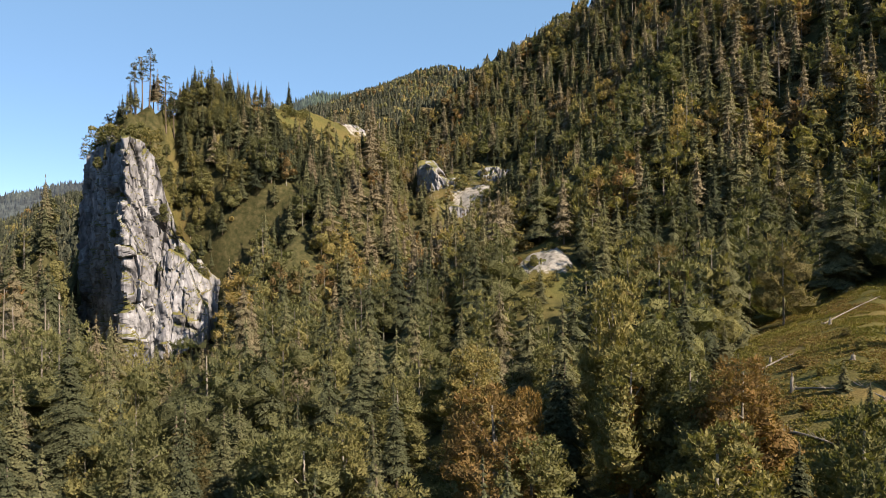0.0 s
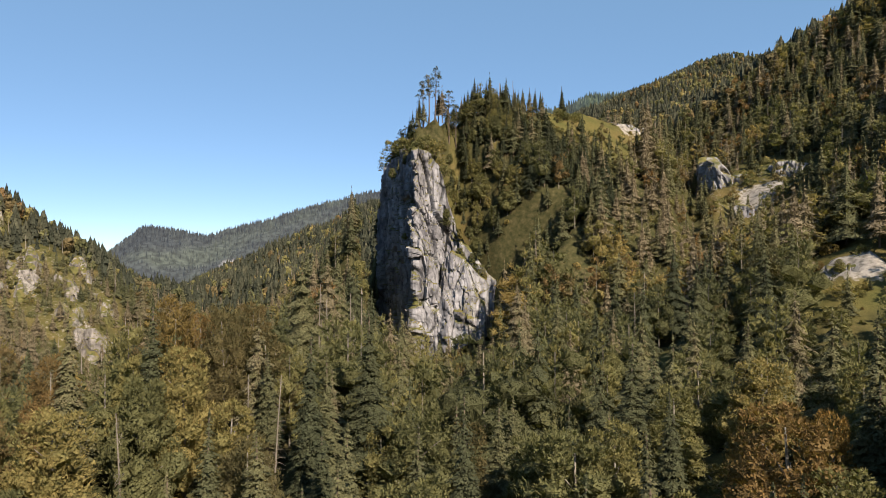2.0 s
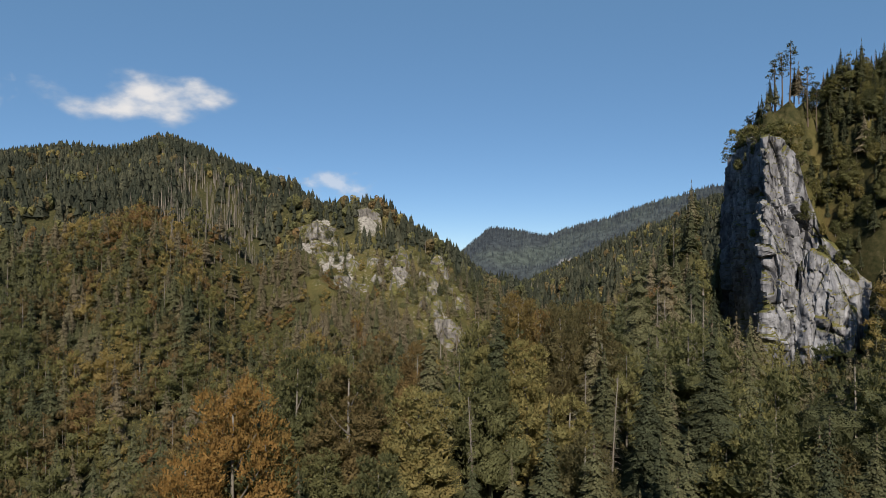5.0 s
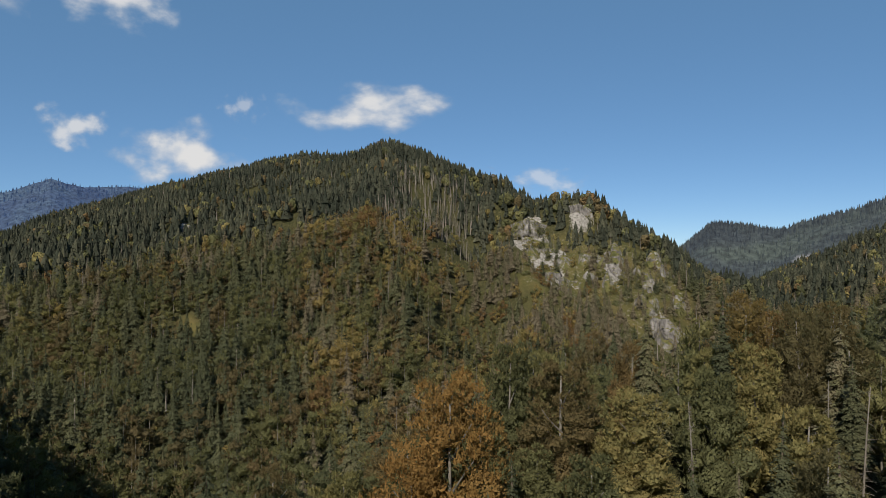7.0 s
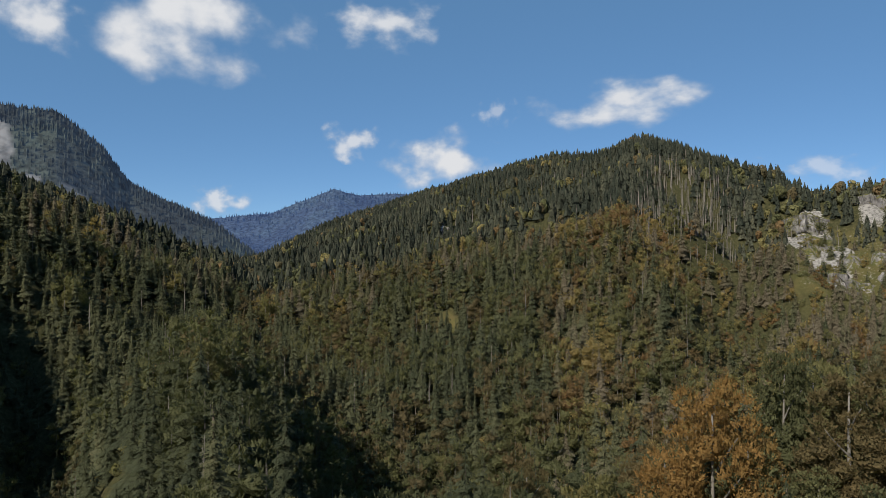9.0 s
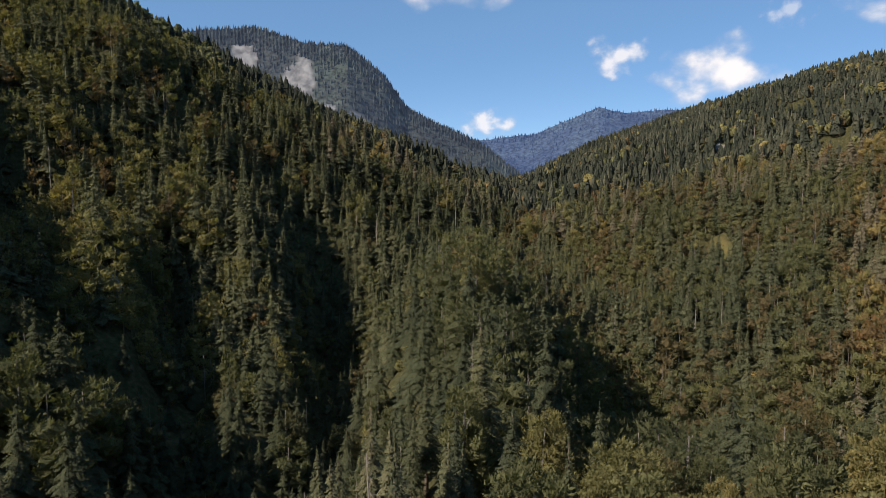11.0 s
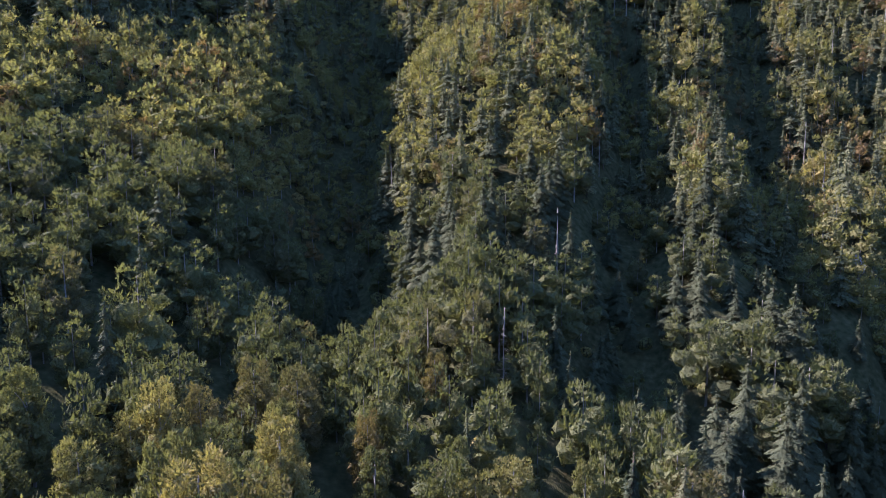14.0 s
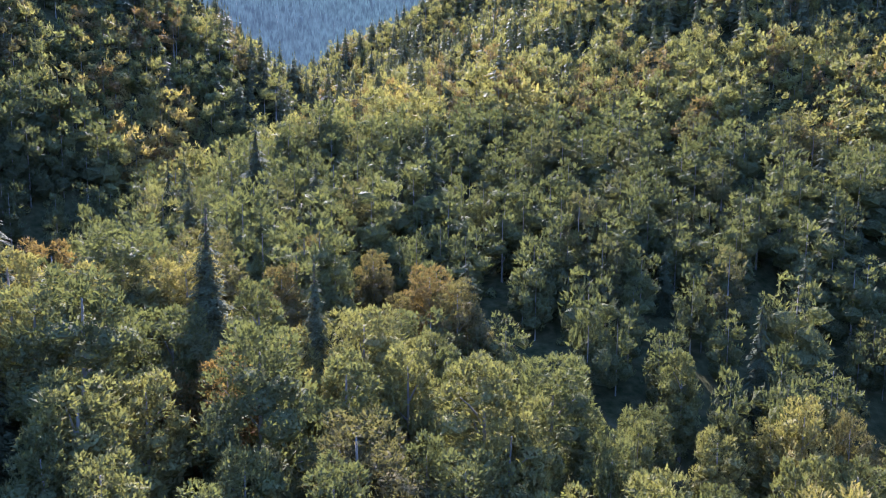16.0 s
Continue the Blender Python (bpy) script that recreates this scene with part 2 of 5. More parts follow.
def grid_tris(nu, nv, wrap=False):
    """Triangles of a grid of nu by nv points, u along rows."""
    i = np.arange(nu if wrap else nu - 1)[:, None] * nv + np.arange(nv - 1)[None]
    j = (i + nv) % (nu * nv)
    a, b, c, d = i.ravel(), j.ravel(), (j + 1).ravel(), (i + 1).ravel()
    return np.r_[np.c_[a, b, c], np.c_[a, c, d]]


# ---- the lie of the land: crests by bearing (degrees left of north), distance, height and flank slopes ----
def spot(bearing, r, z=0.0):
    a = radians(bearing)
    return -math.sin(a) * r, math.cos(a) * r, z


# each crest: rows of bearing, distance, height, fall on its left flank, fall on its right flank (going along it)
CRESTS = {
    "tower": ((27.2, 402, 54, 1.6, 3.5), (26.0, 378, 60, 1.6, 3.5), (24.3, 350, 71, 1.6, 2.0), (22.4, 354, 77, 1.4, 1.8), (20.0, 364, 80, 1.2, 1.3), (16.3, 385, 84, 1.1, 0.95),
              (11.3, 420, 90, 1.0, 0.85), (6.5, 475, 90, 0.7, 0.85), (3.6, 510, 66, 0.7, 0.75), (2.6, 495, 32, 0.7, 0.8)),
    "east": ((3, 1000, 180, 0.5, 0.45), (-4.8, 800, 211, 0.5, 0.6), (-8.2, 720, 215, 0.5, 0.7), (-11.5, 660, 218, 0.5, 0.8), (-20, 600, 262, 0.5, 0.95),
             (-33, 560, 298, 0.5, 1.0), (-60, 520, 290, 0.5, 1.0), (-82, 520, 230, 0.7, 1.0)),
    "east foot": ((-28, 430, 150, 0.8, 0.8), (-22, 330, 62, 0.7, 0.7), (-18, 240, -2, 0.6, 0.6), (-15, 170, -28, 0.5, 0.5)),
    "meadow": ((-33, 185, -3, 0.5, 0.5), (-32, 85, -22, 0.42, 0.42), (-60, 50, -33, 0.4, 0.4)),
    "knoll": ((-9, 262, 3, 0.4, 0.4), (-8.6, 243, 0, 0.5, 0.5)),
    "bench": ((-22, 100, -30, 0.5, 0.5), (-8, 100, -52, 0.5, 0.5), (0, 120, -33, 0.6, 0.6), (2, 60, -54, 0.4, 0.4), (107, 30, -54, 0.5, 0.5), (108, 90, -51, 0.8, 0.95),
              (108, 170, -50, 0.95, 1.15), (109, 255, -44, 0.95, 1.15), (108, 420, -50, 0.5, 0.5)),
    "front": ((11, 110, -57, 0.25, 0.25), (13, 200, -41, 0.3, 0.3), (17, 310, -24, 0.4, 0.4)),
    "beech spur": ((70, 80, -48, 0.5, 0.5), (60, 100, -37, 0.5, 0.5), (47, 125, -31, 0.5, 0.45), (38, 140, -28, 0.5, 0.4), (28, 180, -29, 0.5, 0.3),
                   (22, 260, -29, 0.5, 0.3)),
    "west": ((64.0, 700, 54, 0.55, 0.55), (66.4, 740, 56, 0.5, 0.5), (68.3, 800, 80, 0.45, 0.5), (72.2, 900, 146, 0.42, 0.5), (75.5, 950, 138, 0.38, 0.5), (79.4, 1000, 147, 0.38, 0.5),
             (84.2, 1080, 136, 0.40, 0.5), (90.1, 1200, 118, 0.42, 0.5), (93.3, 1400, 114, 0.45, 0.5), (97.8, 1600, 66, 0.4, 0.4),
             (101.5, 1800, 27, 0.2, 0.4)),
    "west spur": ((72.2, 900, 140, 0.5, 0.6), (74.5, 700, 72, 0.5, 0.55), (75.2, 560, 20, 0.5, 0.5), (71, 440, -22, 0.45, 0.5), (67, 330, -64, 0.4, 0.5)),
    "west foot": ((92, 950, 28, 0.5, 0.5), (91, 700, -10, 0.4, 0.4), (89, 450, -62, 0.35, 0.35)),
    "crag": ((64, 690, 57, 0.6, 1.0), (60.5, 680, 52, 0.6, 1.0), (57.5, 680, 53, 0.6, 0.85), (56.0, 690, 50, 0.6, 0.7), (53.4, 720, 22, 0.6, 0.6),
             (50.2, 760, -10, 0.5, 0.5), (45.6, 830, -58, 0.4, 0.4)),
    "shade": ((103.8, 1100, -24, 0.3, 0.5), (108.8, 1000, 3, 0.32, 0.5), (115.1, 900, 37, 0.36, 0.5), (121.8, 800, 72, 0.42, 0.5), (127.8, 730, 105, 0.5, 0.5),
              (131.9, 690, 130, 0.62, 0.5), (145, 640, 190, 0.76, 0.5), (160, 620, 225, 0.82, 0.5), (178, 700, 235, 0.78, 0.5), (195, 620, 235, 0.68, 0.5),
              (208, 640, 230, 0.68, 0.5)),
    "ash spur": ((160, 600, 215, 0.6, 0.6), (163, 380, 65, 0.6, 0.6), (166, 250, -12, 0.6, 0.6), (167, 150, -55, 0.5, 0.5)),
    "sun spur": ((205, 620, 190, 0.6, 0.5), (207.2, 420, 78, 0.45, 0.5), (216, 350, 47, 0.42, 0.6), (228, 280, 9, 0.4, 0.6), (235.5, 220, -10, 0.4, 0.6),
                 (243.5, 122, -31, 0.33, 0.5), (255, 95, -31, 0.35, 0.4), (285, 70, -36, 0.4, 0.4)),
    "far spur": ((265, 390, 140, 0.9, 0.9), (250, 420, 125, 0.8, 0.9), (244, 430, 100, 0.9, 0.9), (241.5, 427, 72, 0.9, 0.9), (240, 424, 38, 0.9, 0.9), (238, 416, -4, 0.8, 0.8), (237, 400, -34, 0.6, 0.6)),
    "far wall": ((268, 800, 260, 0.7, 0.5), (285, 560, 260, 0.8, 0.6)),
    "north": ((6, 1320, 290, 1.6, 1.6), (3.8, 1300, 332, 0.4, 0.45), (0, 1300, 360, 0.4, 0.45), (-4.5, 1290, 352, 0.4, 0.45), (-14, 1250, 340, 0.4, 0.4)),
}
FLOOR = -118.0
# steep gullies: from bearing, distance to bearing, distance; half width, depth
GULLIES = ((178.5, 190, 175.5, 640, 24, 30), (152.5, 170, 154, 430, 15, 17), (66, 360, 65.5, 620, 26, 20), (2.4, 330, 2.6, 500, 10, 16), (140, 220, 146, 520, 14, 14), (130, 120, 133, 330, 15, 20), (119, 150, 121, 420, 18, 16))


def lattice(ix, iy, seed):
    h = (ix * 374761393 + iy * 668265263 + seed * 974634777) & 0xFFFFFFFF
    h = ((h ^ (h >> 13)) * 1274126177) & 0xFFFFFFFF
    return ((h ^ (h >> 16)) & 0xFFFF) / 65535.0


def value_noise(x, y, seed):
    """Smooth noise from 0 to 1 over arrays."""
    fx, fy = np.floor(x), np.floor(y)
    ix, iy = fx.astype(np.int64), fy.astype(np.int64)
    u, v = x - fx, y - fy
    u, v = u * u * (3 - 2 * u), v * v * (3 - 2 * v)
    a, b = lattice(ix, iy, seed), lattice(ix + 1, iy, seed)
    c, d = lattice(ix, iy + 1, seed), lattice(ix + 1, iy + 1, seed)
    return a + (b - a) * u + (c - a) * v + (a - b - c + d) * u * v


def rough(x, y, size, octaves=4, seed=0):
    """Layered noise, about -1 to 1."""
    out, amp = 0.0, 1.0
    for k in range(octaves):
        out = out + amp * (2 * value_noise(x / size, y / size, seed + k) - 1)
        size, amp = size / 2.05, amp * 0.5
    return out / 1.6


def cells(x, y, size, seed):
    """Broken blocks: each place's own block value (-1 to 1), its offset from the block's middle, and how near the joint is (0 at it)."""
    x, y = np.asarray(x, float) / size, np.asarray(y, float) / size
    ix, iy = np.floor(x).astype(np.int64), np.floor(y).astype(np.int64)
    near, second = np.full(x.shape, 9.0), np.full(x.shape, 9.0)
    value, ox, oy = np.zeros(x.shape), np.zeros(x.shape), np.zeros(x.shape)
    for a in (-1, 0, 1):
        for b in (-1, 0, 1):
            px, py = ix + a + lattice(ix + a, iy + b, seed), iy + b + lattice(ix + a, iy + b, seed + 1)
            d = np.hypot(x - px, y - py)
            closer = d < near
            second = np.where(closer, near, np.minimum(second, d))
            value = np.where(closer, 2 * lattice(ix + a, iy + b, seed + 2) - 1, value)
            ox, oy = np.where(closer, x - px, ox), np.where(closer, y - py, oy)
            near = np.minimum(near, d)
    return value, ox, oy, second - near


def crest_height(x, y, rows):
    best, below = np.full(x.shape, -1e4), np.zeros(x.shape)
    for (b0, r0, z0, l0, m0), (b1, r1, z1, l1, m1) in zip(rows, rows[1:]):
        ax, ay, _ = spot(b0, r0)
        bx, by, _ = spot(b1, r1)
        dx, dy = bx - ax, by - ay
        s = np.clip(((x - ax) * dx + (y - ay) * dy) / (dx * dx + dy * dy), 0, 1)
        ox, oy = x - ax - s * dx, y - ay - s * dy
        left = dx * oy - dy * ox > 0
        fall = np.where(left, l0 + s * (l1 - l0), m0 + s * (m1 - m0))
        d = np.hypot(ox, oy)
        drop = fall * (np.sqrt(d * d + 16) - 4)
        here = z0 + s * (z1 - z0) - drop
        below = np.where(here > best, drop, below)
        best = np.maximum(best, here)
    return best, below


def gully_mask(x, y, row):
    ax, ay, _ = spot(row[0], row[1])
    bx, by, _ = spot(row[2], row[3])
    dx, dy = bx - ax, by - ay
    s = np.clip(((x - ax) * dx + (y - ay) * dy) / (dx * dx + dy * dy), 0, 1)
    d = np.hypot(x - ax - s * dx, y - ay - s * dy) + 7 * rough(x, y, 40, 2, 91)
    return np.exp(-np.clip(d / row[4], 0, 9) ** 2)


def land(x, y):
    """The ground's height over arrays of places."""
    x, y = np.asarray(x, float), np.asarray(y, float)
    r = np.hypot(x, y)
    bend = 14 * np.clip((r - 370) / 200, 0, 1)
    wx, wy = x + bend * rough(x, y, 90, 3, 11), y + bend * rough(x, y, 90, 3, 23)
    total = np.exp(np.full(x.shape, FLOOR / 7.0) / 1.0 - FLOOR / 7.0)
    top, fallen = np.full(x.shape, -1e4), np.zeros(x.shape)
    for rows in CRESTS.values():
        level, below = crest_height(wx, wy, rows)
        fallen = np.where(level > top, below, fallen)
        top = np.maximum(top, level)
        total = total + np.exp(np.clip((level - FLOOR) / 7.0, -50, 90))
    z = FLOOR + 7.0 * np.log(total)
    for row in GULLIES:
        z = z - row[5] * gully_mask(x, y, row)
    # the quarried-out hollow under the cliff
    b = np.degrees(np.arctan2(-x, y))
    line = np.interp(b, (18, 20.5, 22.2, 25.1, 25.4, 26.1, 26.8, 27.4, 28.0, 29), (326, 333, 339, 328, 342, 362, 382, 400, 416, 450))
    side = 7.0 * np.clip(20.0 - b, 0, 50) + 36.0 * np.clip(b - 28.3, 0, 50)
    step, past = np.interp(b, (21.6, 22.4), (5.5, 12.0)), np.clip(r - line, 0, 400)
    limit = -46 + 8.0 * np.minimum(past, step) + np.interp(b, (16, 20.5), (1.7, 3.3)) * np.clip(past - step, 0, 400) + side + 400 * np.clip((r - 425) / 50, 0, 1)
    z = np.where((b > 10) & (b < 45), np.minimum(z, limit), z)
    lift = np.clip((z + 60) / 150, 0, 1) * np.clip((r - 120) / 300, 0, 1)
    z = z + 1.6 * rough(x, y, 28, 3, 3) * np.clip(r / 120, 0.3, 1) + 4 * lift * rough(x, y, 60, 3, 7)
    # ribs and gullies down the long flanks
    flank = np.clip((fallen - 12) / 60, 0, 1) * np.clip((r - 230) / 150, 0, 1)
    z = z + flank * (9 - 36 * np.abs(rough(x, y, 150, 3, 29)))
    return z


def patch(x, y, bearing, r, along, across, turn=0.0):
    """1 inside an oval round a spot, fading to 0 at its edge, with a ragged rim."""
    cx, cy, _ = spot(bearing, r)
    a = radians(bearing + turn)
    dx, dy = x - cx, y - cy
    u, v = -math.sin(a) * dx + math.cos(a) * dy, math.cos(a) * dx + math.sin(a) * dy
    d = np.hypot(u / along, v / across) + 0.5 * rough(x, y, 13, 4, 61)
    return np.clip((1.15 - d) / 0.3, 0, 1)


# clearings: bearing, distance, half length outwards, half width across
MEADOWS = ((-31, 116, 74, 26, 0), (-24, 100, 22, 16, 0), (13.4, 404, 22, 15, 0), (11.0, 416, 16, 9, 0), (18.0, 356, 18, 3, 0), (8.6, 262, 10, 6, 0), (4.6, 205, 12, 9, 0), (2.5, 240, 10, 7, 0), (-8.4, 232, 34, 14, 0), (-0.5, 104, 18, 7, 0),
           (-22, 330, 10, 6, 0), (88.8, 470, 16, 9, 0), (163, 134, 12, 2.5, 0), (58, 128, 12, 4, 0), (20.4, 322, 10, 12, 0), (25, 316, 9, 8, 0), (20.3, 318, 8, 9, 0))
BARE = ((7.5, 452, 16, 8, 0), (-2.5, 410, 8, 10, 0), (-13.5, 640, 60, 20, 0), (-17, 640, 60, 20, 0), (-8.7, 236, 9, 9, 0), (136.5, 295, 8, 6, 0), (54, 158, 16, 5, 0), (20.4, 326, 9, 9, 0), (61.0, 630, 28, 15, 0), (59.6, 588, 26, 12, 0), (58.9, 548, 20, 8, 0), (56.8, 650, 16, 11, 0), (54, 566, 16, 8, 0), (50, 496, 16, 8, 0), (88.8, 700, 16, 9, 0))


# thinly wooded ground: the crag's flank and the stand of dead trunks
SPARSE = ((-2, 420, 46, 34, 0), (8.0, 440, 34, 36, 0), (60.5, 570, 84, 20, 0), (57.5, 560, 90, 30, 0), (52, 550, 90, 42, 0))
GRASSY = ((60.5, 570, 70, 18, 0), (56.8, 565, 76, 26, 0), (52, 555, 80, 36, 0), (-2, 415, 40, 26, 0), (10.5, 420, 36, 44, 0), (21.2, 346, 22, 6, 0))
STONY = ((60.5, 580, 66, 16, 0), (56.8, 560, 76, 26, 0), (52, 550, 80, 36, 0), (-2, 415, 40, 26, 0), (6.8, 440, 22, 12, 0))
DYING = ((69.4, 640, 120, 44, 0), (10, 440, 36, 24, 0))


def cover(x, y, patches):
    out = np.zeros(np.shape(x))
    for row in patches:
        out = np.maximum(out, patch(x, y, *row))
    return out


# ---- the ground: one sheet of rings out to the horizon ----
def build_ground():
    na, rings = 760, np.r_[0.01, np.geomspace(14, 60, 10), np.geomspace(64, 900, 140), np.geomspace(940, 4900, 28)]
    ang = np.linspace(0, 2 * np.pi, na, endpoint=False)
    A, R = np.meshgrid(ang, rings, indexing="ij")
    x, y = -np.sin(A) * R, np.cos(A) * R
    z = land(x, y)
    bare = cover(x, y, BARE)
    crack = np.abs(rough(x, y, 11, 3, 41))
    z = z + np.maximum(bare, 0.7 * cover(x, y, STONY)) * (7.0 * (0.5 - crack) + 2 * rough(x, y, 5, 2, 43)) * np.clip(R / 300, 0.15, 1)
    me = tri_mesh("ground", np.c_[x.ravel(), y.ravel(), z.ravel()], grid_tris(na, len(rings), True)[:, ::-1], [GROUND], smooth=True,
                  extra={"meadow": np.maximum(cover(x, y, MEADOWS), 0.75 * cover(x, y, GRASSY)).ravel(), "bare": np.maximum(bare, 0.26 * cover(x, y, STONY)).ravel()})
    tagged(new("ground", me), "steep wooded alpine ground with leaf litter, grass clearings and bare limestone", "ground", kind="structure")


build_ground()


# ---- far ranges ----
def far_range(name, label, rows, depth, mat, seed, rocks=(), spikes=900, spike=14.0):
    """A long mountain: a relief sheet under a crest of bearing, distance, height; its skyline carries small spruce tops."""
    nb, nd = 260, 46
    bb = np.linspace(rows[0][0], rows[-1][0], nb)
    xs = [row[0] for row in rows]
    sgn = 1 if xs[-1] > xs[0] else -1
    top = np.interp(sgn * bb, [sgn * v for v in xs], [row[2] for row in rows])
    dist = np.interp(sgn * bb, [sgn * v for v in xs], [row[1] for row in rows])
    s = np.linspace(-0.25, 1, nd)
    B, S = np.meshgrid(bb, s, indexing="ij")
    T, D = np.meshgrid(top, s, indexing="ij")[0], np.meshgrid(dist, s, indexing="ij")[0]
    r = D - depth * S
    x, y = -np.sin(np.radians(B)) * r, np.cos(np.radians(B)) * r
    rib = np.abs(rough(x, y, 380, 4, seed))
    z = T - (T + 160) * np.where(S > 0, np.clip(S, 0, 1) ** 0.9, -S * 1.3) - 110 * np.clip(S, 0, 1) * (1 - S) * 3 * rib + 5 * rough(x, y, 60, 3, seed + 9)
    bare = np.zeros(x.shape)
    for bearing, down, wide, tall in rocks:
        d = np.hypot((B - bearing) / wide, (S - down) / tall) + 0.45 * rough(x, y, 90, 4, seed + 5)
        bare = np.maximum(bare, np.clip((1.1 - d) / 0.2, 0, 1))
    me = tri_mesh(name, np.c_[x.ravel(), y.ravel(), z.ravel()], grid_tris(nb, nd), [mat], smooth=True, extra={"bare": bare.ravel()})
    ob = tagged(new("backdrop", me), label, "mountain", kind="structure")
    # spruce tops over the near face
    rng = np.random.default_rng(seed)
    n = spikes * 6
    u, v = rng.random(n) * (nb - 1.01), (0.2 + 0.8 * rng.random(n) ** 1.4 * 0.8) * (nd - 1.01) - 0.0
    v[: spikes * 2] = (0.17 + 0.09 * rng.random(spikes * 2)) * (nd - 1)
    iu, iv = u.astype(int), v.astype(int)
    keep = bare[iu, iv] < 0.4
    iu, iv, u, v = iu[keep], iv[keep], u[keep], v[keep]
    fu, fv = u - iu, v - iv

    def at(g):
        return g[iu, iv] * (1 - fu) * (1 - fv) + g[iu + 1, iv] * fu * (1 - fv) + g[iu, iv + 1] * (1 - fu) * fv + g[iu + 1, iv + 1] * fu * fv

    p = np.c_[at(x), at(y), at(z)]
    h = spike * (0.6 + 0.8 * rng.random(len(p)))
    V = np.zeros((len(p), 4, 3))
    for k in range(3):
        a = 2.1 * k + u
        V[:, k] = p + np.c_[np.cos(a) * h * 0.25, np.sin(a) * h * 0.25, -0.2 * h]
    V[:, 3] = p + np.c_[0 * h, 0 * h, h]
    base = 4 * np.arange(len(p))[:, None]
    F = np.concatenate([base + np.array([[0, 1, 3]]), base + np.array([[1, 2, 3]]), base + np.array([[2, 0, 3]])])
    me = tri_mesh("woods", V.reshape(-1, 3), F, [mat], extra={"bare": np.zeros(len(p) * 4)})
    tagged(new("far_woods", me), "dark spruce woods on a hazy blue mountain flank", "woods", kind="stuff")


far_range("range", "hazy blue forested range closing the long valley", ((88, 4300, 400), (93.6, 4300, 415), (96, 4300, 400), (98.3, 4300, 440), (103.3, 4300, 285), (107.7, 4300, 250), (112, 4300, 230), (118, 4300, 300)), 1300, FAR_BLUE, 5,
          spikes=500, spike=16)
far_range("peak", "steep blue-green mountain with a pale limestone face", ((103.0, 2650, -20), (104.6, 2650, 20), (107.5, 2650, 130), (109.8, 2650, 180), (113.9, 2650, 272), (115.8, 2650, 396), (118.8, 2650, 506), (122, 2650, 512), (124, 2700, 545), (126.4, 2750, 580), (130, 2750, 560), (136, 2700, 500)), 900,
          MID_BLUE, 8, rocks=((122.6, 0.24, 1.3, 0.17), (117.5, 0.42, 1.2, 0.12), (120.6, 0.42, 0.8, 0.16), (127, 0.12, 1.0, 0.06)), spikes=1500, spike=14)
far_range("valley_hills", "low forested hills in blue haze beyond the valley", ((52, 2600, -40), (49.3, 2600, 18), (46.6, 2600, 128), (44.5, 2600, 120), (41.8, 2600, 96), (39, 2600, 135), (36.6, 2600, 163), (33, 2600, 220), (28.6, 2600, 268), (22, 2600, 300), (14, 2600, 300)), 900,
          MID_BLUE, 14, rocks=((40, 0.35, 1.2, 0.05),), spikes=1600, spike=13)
far_range("north_hill", "rounded spruce-covered hill behind the ridge", ((16, 2100, 440), (12.9, 2100, 470), (10.4, 2100, 503), (6.2, 2100, 497), (2, 2100, 480)), 700, NORTH_HAZE, 19, spikes=900, spike=14)
far_range("side_valley", "steep spruce flank of a side valley in bright blue haze", ((194, 2300, 860), (205, 2300, 860), (218, 2300, 800), (230, 2300, 760), (240, 2300, 780), (255, 2300, 860), (270, 2300, 900)), 1500, SIDE_HAZE, 23, spikes=5000, spike=34)


